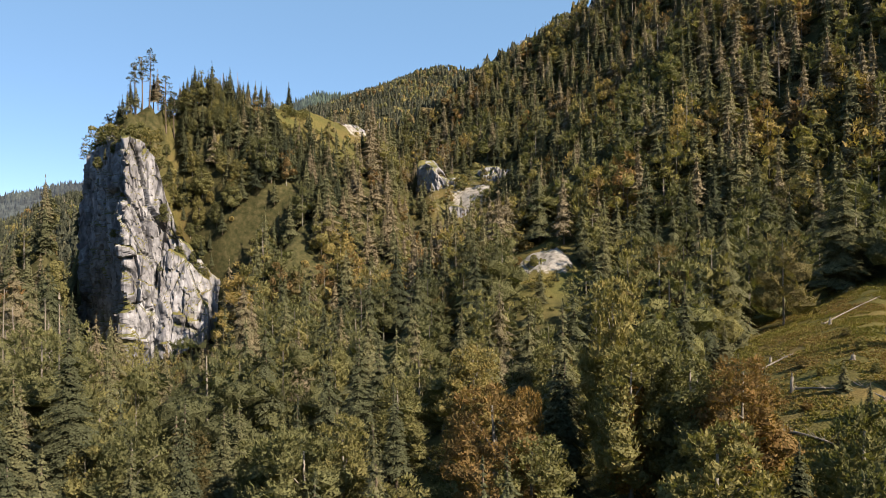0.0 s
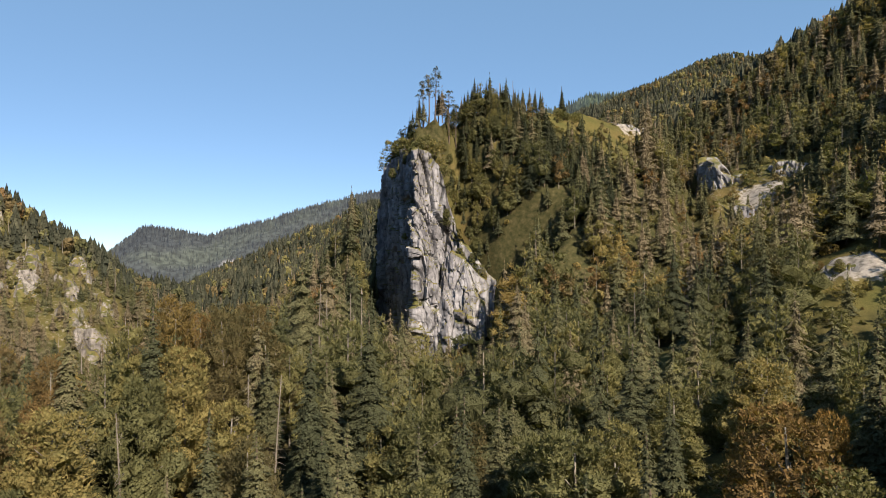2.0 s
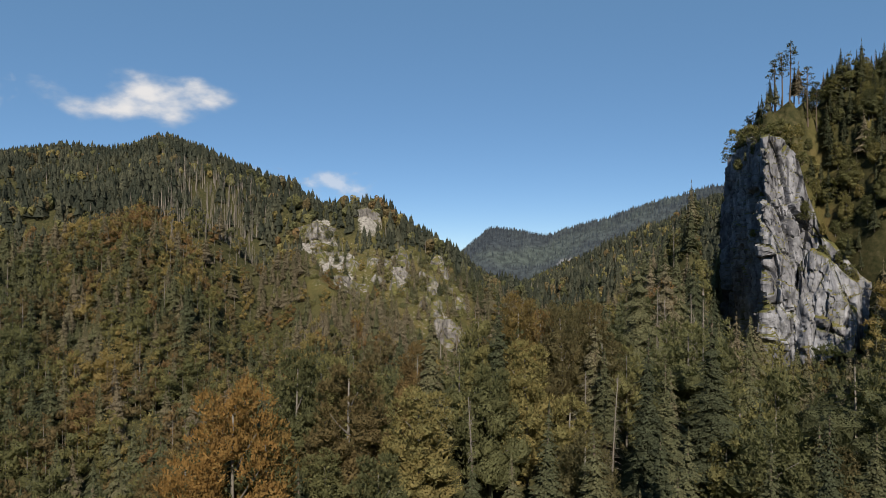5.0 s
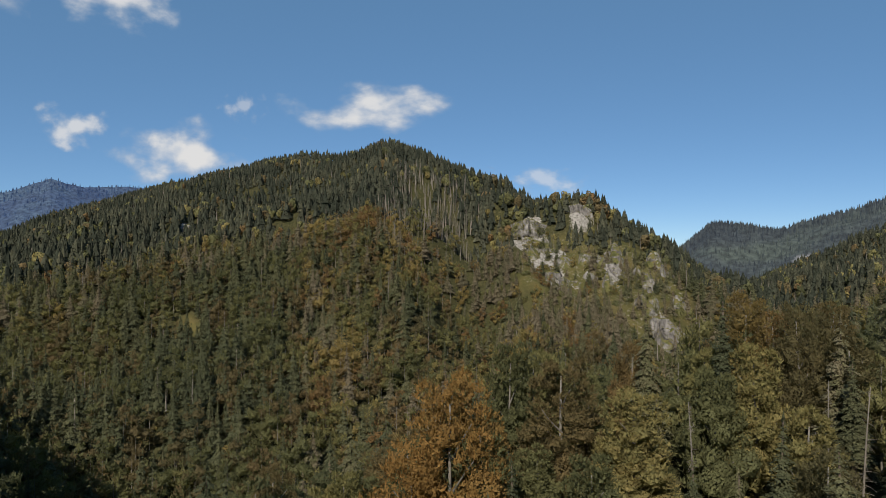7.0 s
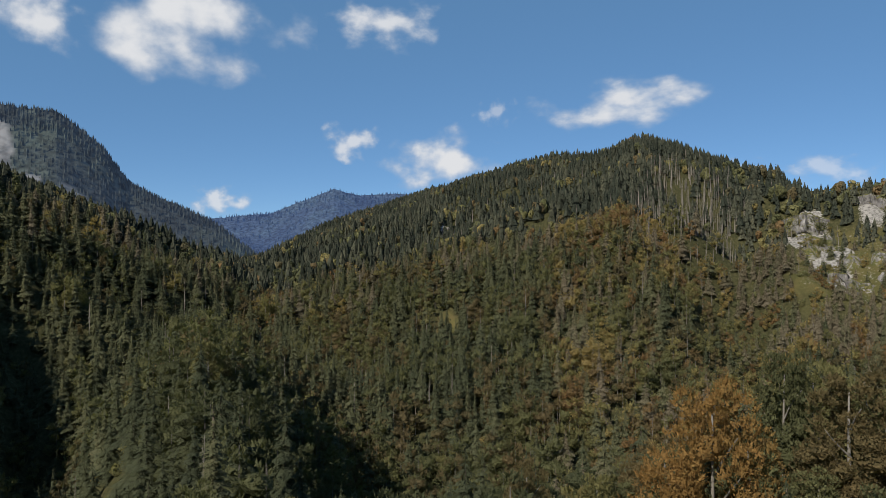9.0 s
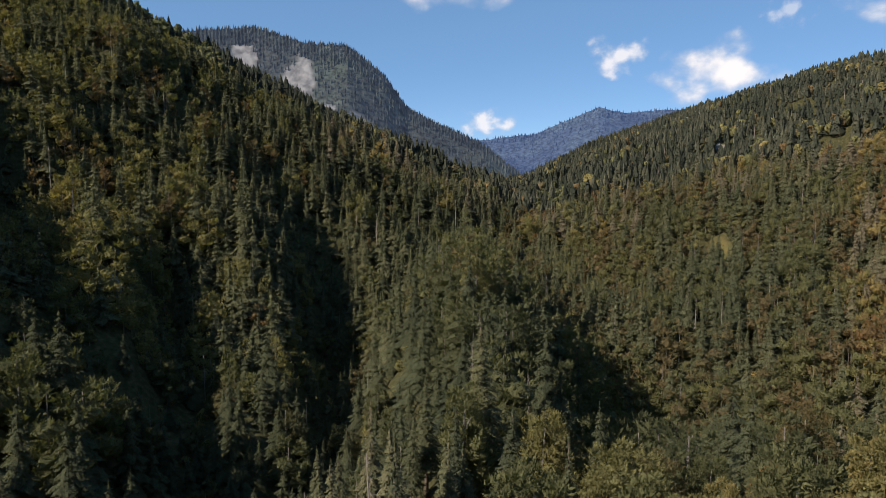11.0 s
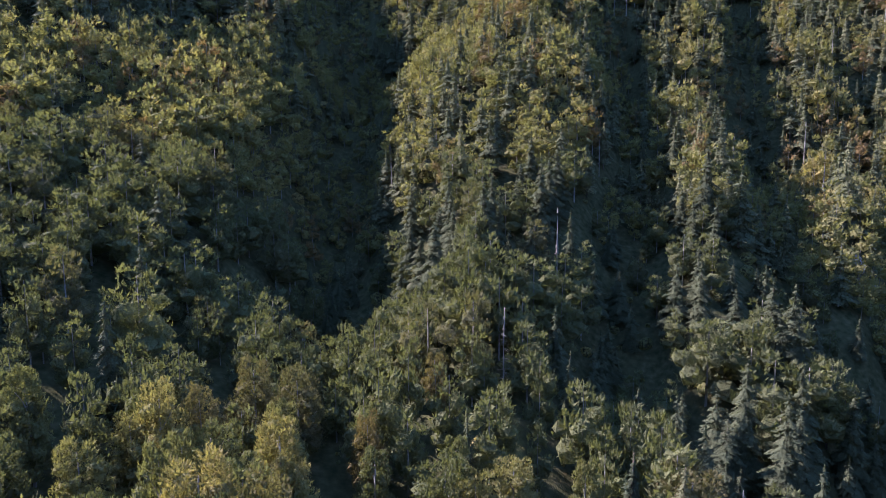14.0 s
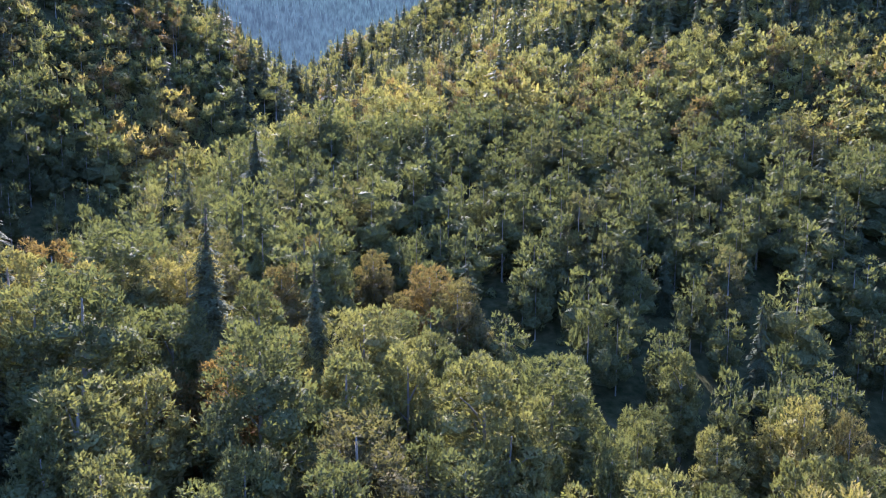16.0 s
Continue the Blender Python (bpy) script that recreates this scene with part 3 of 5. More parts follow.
# ---- limestone faces ----
def cliff(name, label, rows, lean, seed, relief=5.0, nu=150, nv=100, cap=16.0):
    """A rock face along a plan line of bearing, distance, top and foot height; the top turns back into the hill."""
    k = np.linspace(0, len(rows) - 1, nu)
    cols = [np.interp(k, range(len(rows)), [row[c] for row in rows]) for c in range(4)]
    px, py = -np.sin(np.radians(cols[0])) * cols[1], np.cos(np.radians(cols[0])) * cols[1]
    for _ in range(nu // 12):
        px[1:-1], py[1:-1] = (px[:-2] + 2 * px[1:-1] + px[2:]) / 4, (py[:-2] + 2 * py[1:-1] + py[2:]) / 4
    tx, ty = np.gradient(px), np.gradient(py)
    ln = np.hypot(tx, ty)
    ox, oy = ty / ln, -tx / ln
    flip = np.sign(-(ox * px + oy * py).sum())
    ox, oy = ox * flip, oy * flip
    run = np.cumsum(ln)
    v = np.linspace(0, 1.14, nv)
    U, W = np.meshgrid(run, v, indexing="ij")
    top, foot = cols[2][:, None] + 4.0 * rough(run, run * 0, 12, 4, seed)[:, None], cols[3][:, None]
    face = np.clip(W, 0, 1)
    z = foot + (top - foot) * face
    wu, wz = U + 3 * rough(U, z * 0.5, 18, 2, seed + 6) + 0.15 * z, z + 5 * rough(U, z * 0.5, 20, 2, seed + 7)
    mid, mu, mz, mj = cells(wu, wz * 0.5, 5.0, seed + 3)
    fine, fu, fz, fj = cells(wu, wz * 0.6, 1.8, seed + 4)
    big, bu, bz, bj = cells(wu, wz * 0.35, 10.0, seed + 5)
    bulge = rough(U, z * 0.25, 32, 2, seed + 2)
    ribs = 0.55 - 1.5 * np.abs(rough(wu, wz * 0.10, 15, 4, seed + 8))
    flakes = rough(wu, wz * 0.2, 6, 4, seed + 9)
    # the foot steps forward only where the face looks out over the valley
    lean = lean * np.clip(-(ox * px + oy * py) / np.hypot(px, py), 0.05, 1)[:, None]
    out = lean * (1 - face) ** 1.3 + relief * (0.55 * bulge + 0.7 * ribs + 0.3 * flakes + 0.4 * big + 0.6 * bu * big + 0.24 * mid + 0.5 * mu * mid + 0.25 * mz + 0.10 * fine + 0.35 * fu * fine
                                               - 0.45 * np.clip(0.10 - bj, 0, 1) / 0.10 - 0.14 * np.clip(0.08 - mj, 0, 1) / 0.08)
    out = lean * (1 - face) ** 1.3 + (out - lean * (1 - face) ** 1.3) * (1 - 0.4 * face ** 5)
    ends = np.clip(np.minimum(np.arange(nu), np.arange(nu)[::-1]) / (nu * 0.08), 0, 1)[:, None]
    out = out * (0.25 + 0.75 * ends) - 3 * (1 - ends)
    back = np.clip(W - 1, 0, 1) / 0.14
    out = out * (1 - back) - cap * back
    z = z + 2.0 * np.sin(back * np.pi) * 0.5 - 6 * back ** 3 + 0.8 * back * rough(U, out, 5, 3, seed)
    x, y = px[:, None] + ox[:, None] * out, py[:, None] + oy[:, None] * out
    F = grid_tris(nu, nv)
    me = tri_mesh(name, np.c_[x.ravel(), y.ravel(), z.ravel()], F if flip < 0 else F[:, ::-1], [SHADED_CRAG_ROCK if name == "slope_crag" else ROCK], smooth=False)
    return tagged(new(name, me), label, "cliff", kind="structure")


cliff("cliff", "tall pale grey limestone cliff with cracks, ledges and a shaded flank",
      ((28.2, 428, -6, -34), (27.8, 412, 26, -36), (27.4, 398, 50, -38), (26.8, 380, 60, -40), (26.1, 360, 59, -42), (25.4, 339, 56, -46), (25.1, 326, 53, -48), (24.3, 328, 55, -48), (23.4, 331, 53, -47),
       (22.7, 335, 46, -46), (22.1, 337, 30, -44), (21.5, 336, 14, -40), (20.5, 333, 3, -34), (19.4, 330, -3, -32), (18.4, 327, -9, -32)),
      9, 100, 4.4, 300, 200, 5.0)
cliff("rock_outcrop", "grey limestone outcrop on the grassy ridge", ((9.6, 446, 88, 70), (8.4, 446, 92, 66), (7.2, 450, 90, 62), (6.0, 462, 86, 60), (5.2, 474, 80, 58)), 5, 120, 3.0, 80, 50, 10)
cliff("gully_cliff", "broken limestone cliff above the gully", ((-2.6, 436, 54, 18), (-3.8, 426, 58, 14), (-5.0, 424, 56, 18), (-6.4, 428, 52, 30), (-7.4, 436, 48, 34)), 16, 130, 4.5, 90, 60, 12)
cliff("gully_cliff", "dark limestone wall of a narrow chasm", ((2.2, 452, 62, 8), (1.5, 432, 60, 2), (0.6, 424, 54, 0), (-0.6, 424, 50, 4), (-1.8, 430, 50, 10)), 14, 134, 4.5, 80, 70, 12)
cliff("gully_cliff", "small grey rock wall among spruces", ((0.6, 402, 24, 2), (-0.6, 396, 28, 2), (-2.0, 394, 30, 4), (-3.4, 398, 26, 8)), 9, 137, 3.0, 50, 40, 8)
cliff("slope_crag", "weathered crag among spruces on the far hill", ((90.0, 704, 28, 2), (88.9, 696, 33, 0), (87.9, 704, 27, 2)), 12, 205, 4.0, 60, 50, 10)
cliff("slope_crag", "brown rock outcrop above the valley woods", ((88.3, 556, -4, -22), (87.3, 546, -3, -24), (86.3, 546, -6, -22)), 9, 210, 3.0, 50, 36, 8)
cliff("slope_crag", "low brown rock outcrop among beeches", ((92.4, 566, -14, -28), (91.6, 560, -12, -30), (90.8, 564, -15, -28)), 8, 215, 3.0, 50, 36, 8)
cliff("slope_crag", "pale crag at the mouth of the far valley", ((100.6, 1180, 34, 4), (99.8, 1160, 52, 0), (98.8, 1165, 50, 0), (98.0, 1185, 40, 4)), 20, 220, 9.0, 70, 50, 24)
cliff("summit_crag", "high grey limestone crag among spruces", ((-12.4, 560, 176, 130), (-13.8, 548, 190, 128), (-15.4, 540, 184, 128), (-17.2, 536, 178, 126), (-19.0, 540, 172, 130)), 12, 140, 5.0, 110, 70, 20)
cliff("slope_crag", "pale weathered limestone face broken by grass and spruces on the far hill", ((62.9, 652, 30, 8), (61.8, 645, 36, 6), (60.6, 641, 36, 4), (59.4, 642, 32, 4)), 16, 150, 4.0, 100, 60, 12)
cliff("slope_crag", "pale limestone wall below a grassy ledge", ((61.6, 610, 8, -14), (60.4, 601, 12, -18), (59.2, 598, 9, -22), (58.3, 604, 3, -20)), 14, 155, 4.0, 90, 60, 12)
cliff("slope_crag", "small pale limestone face beside a gully", ((60.2, 558, -10, -36), (59.2, 550, -8, -38), (58.1, 554, -14, -38)), 12, 160, 3.5, 70, 54, 10)
cliff("slope_crag", "brown limestone head under a wooded crest", ((58.2, 664, 48, 20), (56.8, 655, 53, 16), (55.6, 662, 45, 20)), 14, 165, 4.0, 70, 54, 10)
cliff("slope_crag", "pale limestone rocks above the valley", ((51.4, 492, -42, -66), (50.0, 487, -38, -70), (48.8, 494, -46, -70)), 12, 195, 3.0, 60, 50, 8)
cliff("slope_crag", "grey rock band on the valley flank", ((55.0, 568, -6, -26), (54.0, 561, -3, -28), (53.0, 568, -9, -28)), 12, 198, 3.0, 60, 50, 8)
cliff("slope_crag", "long pale limestone band streaked with grass and spruces", ((62.4, 634, 20, -4), (60.9, 622, 20, -12), (59.6, 610, 12, -22), (58.7, 588, -4, -32), (57.8, 572, -12, -36)), 22, 230, 4.5, 130, 60, 10)
# small rocks that break through the grass of the far crag's flank
PLACES = np.random.default_rng(33)
for k in range(34):
    bearing = 48.5 + 13.5 * PLACES.random()
    r = 640 - 90 * PLACES.random() ** 0.8 - 5.0 * (62 - bearing) if bearing > 54 else 600 - 110 * PLACES.random()
    x, y, _ = spot(bearing, r)
    level, tall, half = float(land(np.array([x]), np.array([y]))[0]), 5 + 9 * PLACES.random() ** 2, 0.25 + 0.5 * PLACES.random()
    cliff("slope_crag", "small weathered grey rock in the grass of a steep flank",
          ((bearing + half, r + 4, level + 0.5 * tall, level - 5), (bearing + 0.3 * half, r, level + tall, level - 6), (bearing - 0.4 * half, r + 1, level + 0.8 * tall, level - 6), (bearing - half, r + 5, level + 0.4 * tall, level - 5)),
          0.9 * tall, 300 + 12 * k, 2.0, 30, 22, 4)
cliff("cliff", "broken limestone foot of a tall cliff with grassy ledges", ((22.9, 333, -2, -46), (21.9, 328, 6, -42), (20.9, 326, 2, -40), (19.8, 325, -4, -36), (18.8, 325, -10, -34)), 12, 104, 3.0, 90, 60, 6)
cliff("rock_step", "low limestone step under a grassy knoll", ((-6.4, 240, -5, -17), (-7.4, 236, -3, -18), (-8.8, 235, -3, -20), (-10.4, 241, -6, -18)), 9, 170, 2.6, 80, 46, 3)


# ---- trees ----
def unit_spruce(rng, whorls, arms, extra=0, droop=0.6, bare=0.1, fat=0.16):
    """Needled boughs of a spruce one metre tall: kites that droop from the stem; extra adds side sprays."""
    V, F = [], []
    for k in range(whorls):
        s = (k + rng.random() * 0.5) / whorls
        z = bare + (1 - bare) * s
        lift = 0.5 / whorls
        reach = fat * (1.02 - s) ** 0.85 * (0.75 + 0.5 * rng.random())
        n = max(3, round(arms * (1.1 - 0.5 * s)))
        for j in range(n):
            a = 2 * math.pi * (j + rng.random() * 0.8) / n + k
            L = reach * (0.7 + 0.5 * rng.random())
            d = droop * L * (0.6 + 0.8 * rng.random())
            c, q = math.cos(a), math.sin(a)
            w = L * (0.30 if extra else 0.42) + 0.004
            i = len(V)
            z2 = z
            z = z + lift * 1.6 * (rng.random() - 0.5)
            V += [(0, 0, z + 0.25 * L), (c * L * 0.6 - q * w, q * L * 0.6 + c * w, z - d * 0.7), (c * L, q * L, z - d), (c * L * 0.6 + q * w, q * L * 0.6 - c * w, z - d * 0.7)]
            F += [(i, i + 1, i + 2), (i, i + 2, i + 3)]
            for e in range(extra):
                m = 0.35 + 0.6 * rng.random()
                side = 1 if e % 2 else -1
                bx, by, bz = c * L * m, q * L * m, z + 0.25 * L * (1 - m) - d * m
                t = L * 0.35 * (1.1 - 0.5 * m)
                i = len(V)
                V += [(bx, by, bz + 0.004), (bx + c * t * 0.6 - side * q * t, by + q * t * 0.6 + side * c * t, bz - t * 0.55), (bx + c * t * 0.7, by + q * t * 0.7, bz - t * 0.35)]
                F += [(i, i + 1, i + 2)]
            z = z2
    i = len(V)
    for j in range(5):
        a = 1.257 * j
        w = fat * 0.5 * (0.8 + 0.4 * rng.random())
        V.append((math.cos(a) * w, math.sin(a) * w, bare + 0.06 * rng.random()))
    V.append((0, 0, 0.93))
    F += [(i + j, i + (j + 1) % 5, i + 5) for j in range(5)]
    i = len(V)
    V += [(0.012, 0, 0.95), (-0.008, 0.01, 0.95), (-0.006, -0.01, 0.95), (0, 0, 1.03)]
    F += [(i, i + 1, i + 3), (i + 1, i + 2, i + 3), (i + 2, i, i + 3)]
    return np.array(V), np.array(F)


def unit_broadleaf(rng, leaves, size, lobes=9, base=0.08, wide=0.24, lift=0.9, core=0, fill=0.8, knob=0.62):
    """Leaf sprays of a broadleaved tree one metre tall: pointed tufts that rise outwards from a crown of overlapping lobes."""
    centres = []
    for k in range(lobes):
        a, s = 2.4 * k + rng.random(), (k + 0.5) / lobes
        rr = wide * (0.72 - 0.5 * abs(s - 0.35)) * (0.6 + 0.6 * rng.random())
        centres.append((math.cos(a) * rr, math.sin(a) * rr, base + 0.12 + (0.82 - base) * s, wide * (knob - 0.5 * knob * s) * (0.8 + 0.4 * rng.random())))
    centres = np.array(centres)
    pick = rng.integers(0, lobes, leaves)
    d = rng.normal(size=(leaves, 3))
    d /= np.linalg.norm(d, axis=1)[:, None]
    d[:, 2] = np.where(d[:, 2] < -0.55, -d[:, 2] * 0.8, d[:, 2])
    rad = centres[pick, 3] * (0.74 + 0.3 * rng.random(leaves))
    P = centres[pick, :3] + d * rad[:, None] * np.array([1, 1, 1.1])
    t = 0.7 * d + np.array([0, 0, lift]) + rng.normal(size=(leaves, 3)) * 0.42
    t /= np.linalg.norm(t, axis=1)[:, None]
    nrm = d + np.array([0, 0, 0.35]) + rng.normal(size=(leaves, 3)) * 0.35
    nrm -= (nrm * t).sum(1)[:, None] * t
    nrm /= np.linalg.norm(nrm, axis=1)[:, None] + 1e-6
    b = np.cross(nrm, t)
    sz = size * (0.6 + 0.8 * rng.random(leaves))[:, None]
    V = np.stack([P + t * sz * 1.45, P - t * sz * 0.6 + b * sz * 0.58, P - t * sz * 0.5 - b * sz * 0.58], 1).reshape(-1, 3)
    pieces = [(V, np.arange(len(V)).reshape(-1, 3))]
    order = np.argsort(-centres[:, 3])[:core]
    for k in order:
        v, f = lump(rng)
        pieces.append((v * centres[k, 3] * fill * np.array([1, 1, 0.85]) + centres[k, :3], f))
    return joined(pieces)


def lump(rng):
    """A knobbly twenty-sided clump."""
    g = (1 + 5 ** 0.5) / 2
    v = np.array([(-1, g, 0), (1, g, 0), (-1, -g, 0), (1, -g, 0), (0, -1, g), (0, 1, g), (0, -1, -g), (0, 1, -g), (g, 0, -1), (g, 0, 1), (-g, 0, -1), (-g, 0, 1)]) / 1.9
    f = np.array([(0, 11, 5), (0, 5, 1), (0, 1, 7), (0, 7, 10), (0, 10, 11), (1, 5, 9), (5, 11, 4), (11, 10, 2), (10, 7, 6), (7, 1, 8), (3, 9, 4), (3, 4, 2), (3, 2, 6), (3, 6, 8), (3, 8, 9), (4, 9, 5), (2, 4, 11), (6, 2, 10), (8, 6, 7), (9, 8, 1)])
    return v * (0.75 + 0.5 * rng.random((12, 1))), f


def tube(p0, p1, r0, r1, sides=5, bend=0.0):
    """A tapered stem between two points, in three joints."""
    p0, p1 = np.array(p0, float), np.array(p1, float)
    ax = (p1 - p0) / (np.linalg.norm(p1 - p0) + 1e-9)
    u = np.cross(ax, (0.3, 0.9, 0.2) if abs(ax[1]) < 0.9 else (1, 0, 0))
    u /= np.linalg.norm(u)
    w = np.cross(ax, u)
    V = []
    for k in range(4):
        s = k / 3
        c = p0 + (p1 - p0) * s + u * bend * math.sin(s * math.pi)
        for j in range(sides):
            a = 2 * math.pi * j / sides
            V.append(c + (u * math.cos(a) + w * math.sin(a)) * (r0 + (r1 - r0) * s))
    F = []
    for k in range(3):
        for j in range(sides):
            a, b = k * sides + j, k * sides + (j + 1) % sides
            F += [(a, b, b + sides), (a, b + sides, a + sides)]
    V.append(p1)
    F += [(3 * sides + j, 3 * sides + (j + 1) % sides, len(V) - 1) for j in range(sides)]
    return np.array(V), np.array(F)


def joined(pieces):
    V, F, n = [], [], 0
    for v, f in pieces:
        V.append(v)
        F.append(np.asarray(f) + n)
        n += len(v)
    return np.concatenate(V), np.concatenate(F)


def tree(name, label, category, group, crown, trunk, leaf_mat, bark_mat):
    """One tree a metre tall, with its foot at the origin: trunk and crown."""
    top = tagged(new(name), label, category, group)
    v, f = crown
    part("crown", tri_mesh("crown", v, f, [leaf_mat], tint=np.full(len(v), 0.5)), top)
    v, f = trunk
    part("trunk", tri_mesh("trunk", v, f, [bark_mat], smooth=True), top)
    return top


RNG = np.random.default_rng(4)


def make_spruce(fat, bare):
    return tree("spruce", "tall dark green spruce on the wooded slope", "tree", "spruces near the clearing",
                unit_spruce(RNG, 32, 11, 3, bare=bare, fat=fat), tube((0, 0, -0.06), (0, 0, 0.97), 0.016, 0.003, 6), NEEDLES, BARK)


def make_broadleaf(name, label, group, mat, wide):
    """A near beech: a fine-leaved crown of many lobes over a forking stem."""
    top = tree(name, label, "tree", group, unit_broadleaf(RNG, 4200, 0.015, 40, base=0.03, wide=wide, lift=0.75, core=26, fill=0.85, knob=0.43),
               tube((0, 0, -0.06), (0, 0, 0.86), 0.017, 0.004, 6, 0.01), mat, PALE_BARK)
    stem = next(o for o in top.children if o.name.startswith("trunk"))
    for k in range(4):
        a, z = 1.7 * k + RNG.random(), 0.24 + 0.13 * k
        reach = wide * (0.75 - 0.1 * k)
        lv, lf = tube((0, 0, z), (math.cos(a) * reach, math.sin(a) * reach, z + 0.16), 0.007, 0.002, 4, 0.01)
        part("limb", tri_mesh("limb", lv, lf, [PALE_BARK], smooth=True), stem)
    return top


def make_snag():
    arms = []
    for k in range(54):
        z, a = 0.22 + 0.76 * RNG.random(), RNG.random() * 6.3
        L = (0.085 * (1.1 - z) + 0.012) * (0.4 + 0.8 * RNG.random())
        arms.append(tube((0, 0, z), (math.cos(a) * L, math.sin(a) * L, z - 0.35 * L + 0.02 * RNG.normal()), 0.0022, 0.0007, 3, 0.006))
    top = tagged(new("dead_tree"), "bare grey standing dead spruce without needles", "tree", "dead standing trees")
    v, f = joined([tube((0, 0, -0.05), (0.012 * RNG.normal(), 0.012 * RNG.normal(), 1), 0.0095, 0.0022, 6, 0.01)] + arms)
    part("trunk", tri_mesh("trunk", v, f, [DEAD_WOOD], smooth=True), top)
    return top


def make_pine():
    """A slender pine: a bare stem and a few flat, uneven clumps of needles held out on crooked limbs."""
    crown, wood = [], [tube((0, 0, -0.04), (0.015, 0, 0.95), 0.012, 0.004, 6, 0.014)]
    side = RNG.random() * 6.28
    for k in range(13):
        z = 0.56 + 0.42 * (k + 0.8 * RNG.random()) / 13
        a = side + 2.4 * k + 0.5 * RNG.normal()
        L = (0.02 + 0.09 * RNG.random()) * (1.0 if z < 0.86 else 0.5)
        c = np.array((math.cos(a) * L, math.sin(a) * L, z))
        P, Q = unit_broadleaf(RNG, 70, 0.17, 4, base=0.2, wide=0.6, lift=0.2)
        w = 0.05 + 0.06 * RNG.random()
        crown.append((P * np.array((w, w * (0.7 + 0.6 * RNG.random()), 0.05 + 0.05 * RNG.random())) + c - np.array((0, 0, 0.04)), Q))
        wood.append(tube((0.008, 0, z - 0.05), tuple(c), 0.004, 0.0015, 3, 0.01))
    return tree("pine", "slender pine with a flat high crown on the cliff top", "tree", "pines on the cliff top", joined(crown), joined(wood), NEEDLES, BARK)


def make_bush():
    v, f = unit_broadleaf(RNG, 420, 0.08, 7, base=-0.1, wide=0.55, lift=0.5)
    stems = joined([tube((0, 0, -0.1), (math.cos(a) * 0.25, math.sin(a) * 0.25, 0.5), 0.02, 0.006, 4, 0.03) for a in (0.4, 1.9, 3.3, 4.8)])
    return tree("bush", "low green bush rooted in a rocky crack", "bush", "bushes on the rocks", (v, f), stems, LEAVES, BARK)


SPRUCES = [make_spruce(0.15, 0.08), make_spruce(0.125, 0.16), make_spruce(0.18, 0.05), make_spruce(0.11, 0.3)]
BEECHES = [make_broadleaf("beech", "green and yellow-tinged beech in early autumn leaf", "beeches near the clearing", LEAVES, w) for w in (0.22, 0.28, 0.25, 0.31)]
RUSSETS = [make_broadleaf("autumn_beech", "beech turned russet and orange on the slope", "autumn beeches", RUSSET, w) for w in (0.25, 0.31, 0.28)]
GOLDEN = [make_broadleaf("autumn_beech", "tall beech turned golden orange", "golden beeches", GOLD, w) for w in (0.27, 0.31)]
SNAGS = [make_snag() for _ in range(4)]
PINES = [make_pine(), make_pine(), make_pine()]
MODELS = {"spruce": SPRUCES, "beech": BEECHES, "russet": RUSSETS, "gold": GOLDEN, "snag": SNAGS, "pine": PINES, "bush": [make_bush(), make_bush()]}
used = set()


def plant(kind, x, y, h, wide=1.0, z=None, which=None):
    """One tree of its own at a place, h metres tall."""
    models = MODELS[kind]
    src = models[(which if which is not None else RNG.integers(len(models))) % len(models)]
    if z is None:
        z = float(land(np.array([x]), np.array([y]))[0]) - 0.3
    w = h * wide
    m = Matrix.Translation((x, y, z)) @ Euler((RNG.normal() * 0.02, RNG.normal() * 0.02, RNG.random() * 6.28)).to_matrix().to_4x4()
    if src not in used:
        used.add(src)
        ob = src
        ob.matrix_basis = m
    else:
        ob = copy_thing(src, m)
    ob.scale = (w, w, h)
    return ob


def far_tree(g, kind):
    """A tree far off: a two-tiered ragged cone, a knobbly crown or a bare pole."""
    if kind in ("beech", "russet"):
        v, f = joined([(lump(g)[0] * np.array((0.27, 0.27, 0.4)) + np.array((0, 0, 0.5)), lump(g)[1]),
                       (lump(g)[0] * np.array((0.19, 0.19, 0.24)) + np.array((0.12 * g.normal(), 0.12 * g.normal(), 0.62 + 0.15 * g.random())), lump(g)[1])])
    else:
        fat, tiers = (0.17, ((0.05, 1.0, 0.72), (0.42, 0.7, 1.0))) if kind == "spruce" else (0.03, ((-0.05, 1.0, 1.0),))
        pieces = []
        for z, w, top in tiers:
            a = np.arange(5) * 1.257 + g.random()
            rr = fat * w * (0.7 + 0.6 * g.random(5))
            v = np.r_[np.c_[np.cos(a) * rr, np.sin(a) * rr, z + 0.1 * g.random(5)], [[0, 0, top]]]
            pieces.append((v, np.array([(j, (j + 1) % 5, 5) for j in range(5)])))
        v, f = joined(pieces)
    return v, f, np.zeros(len(f))


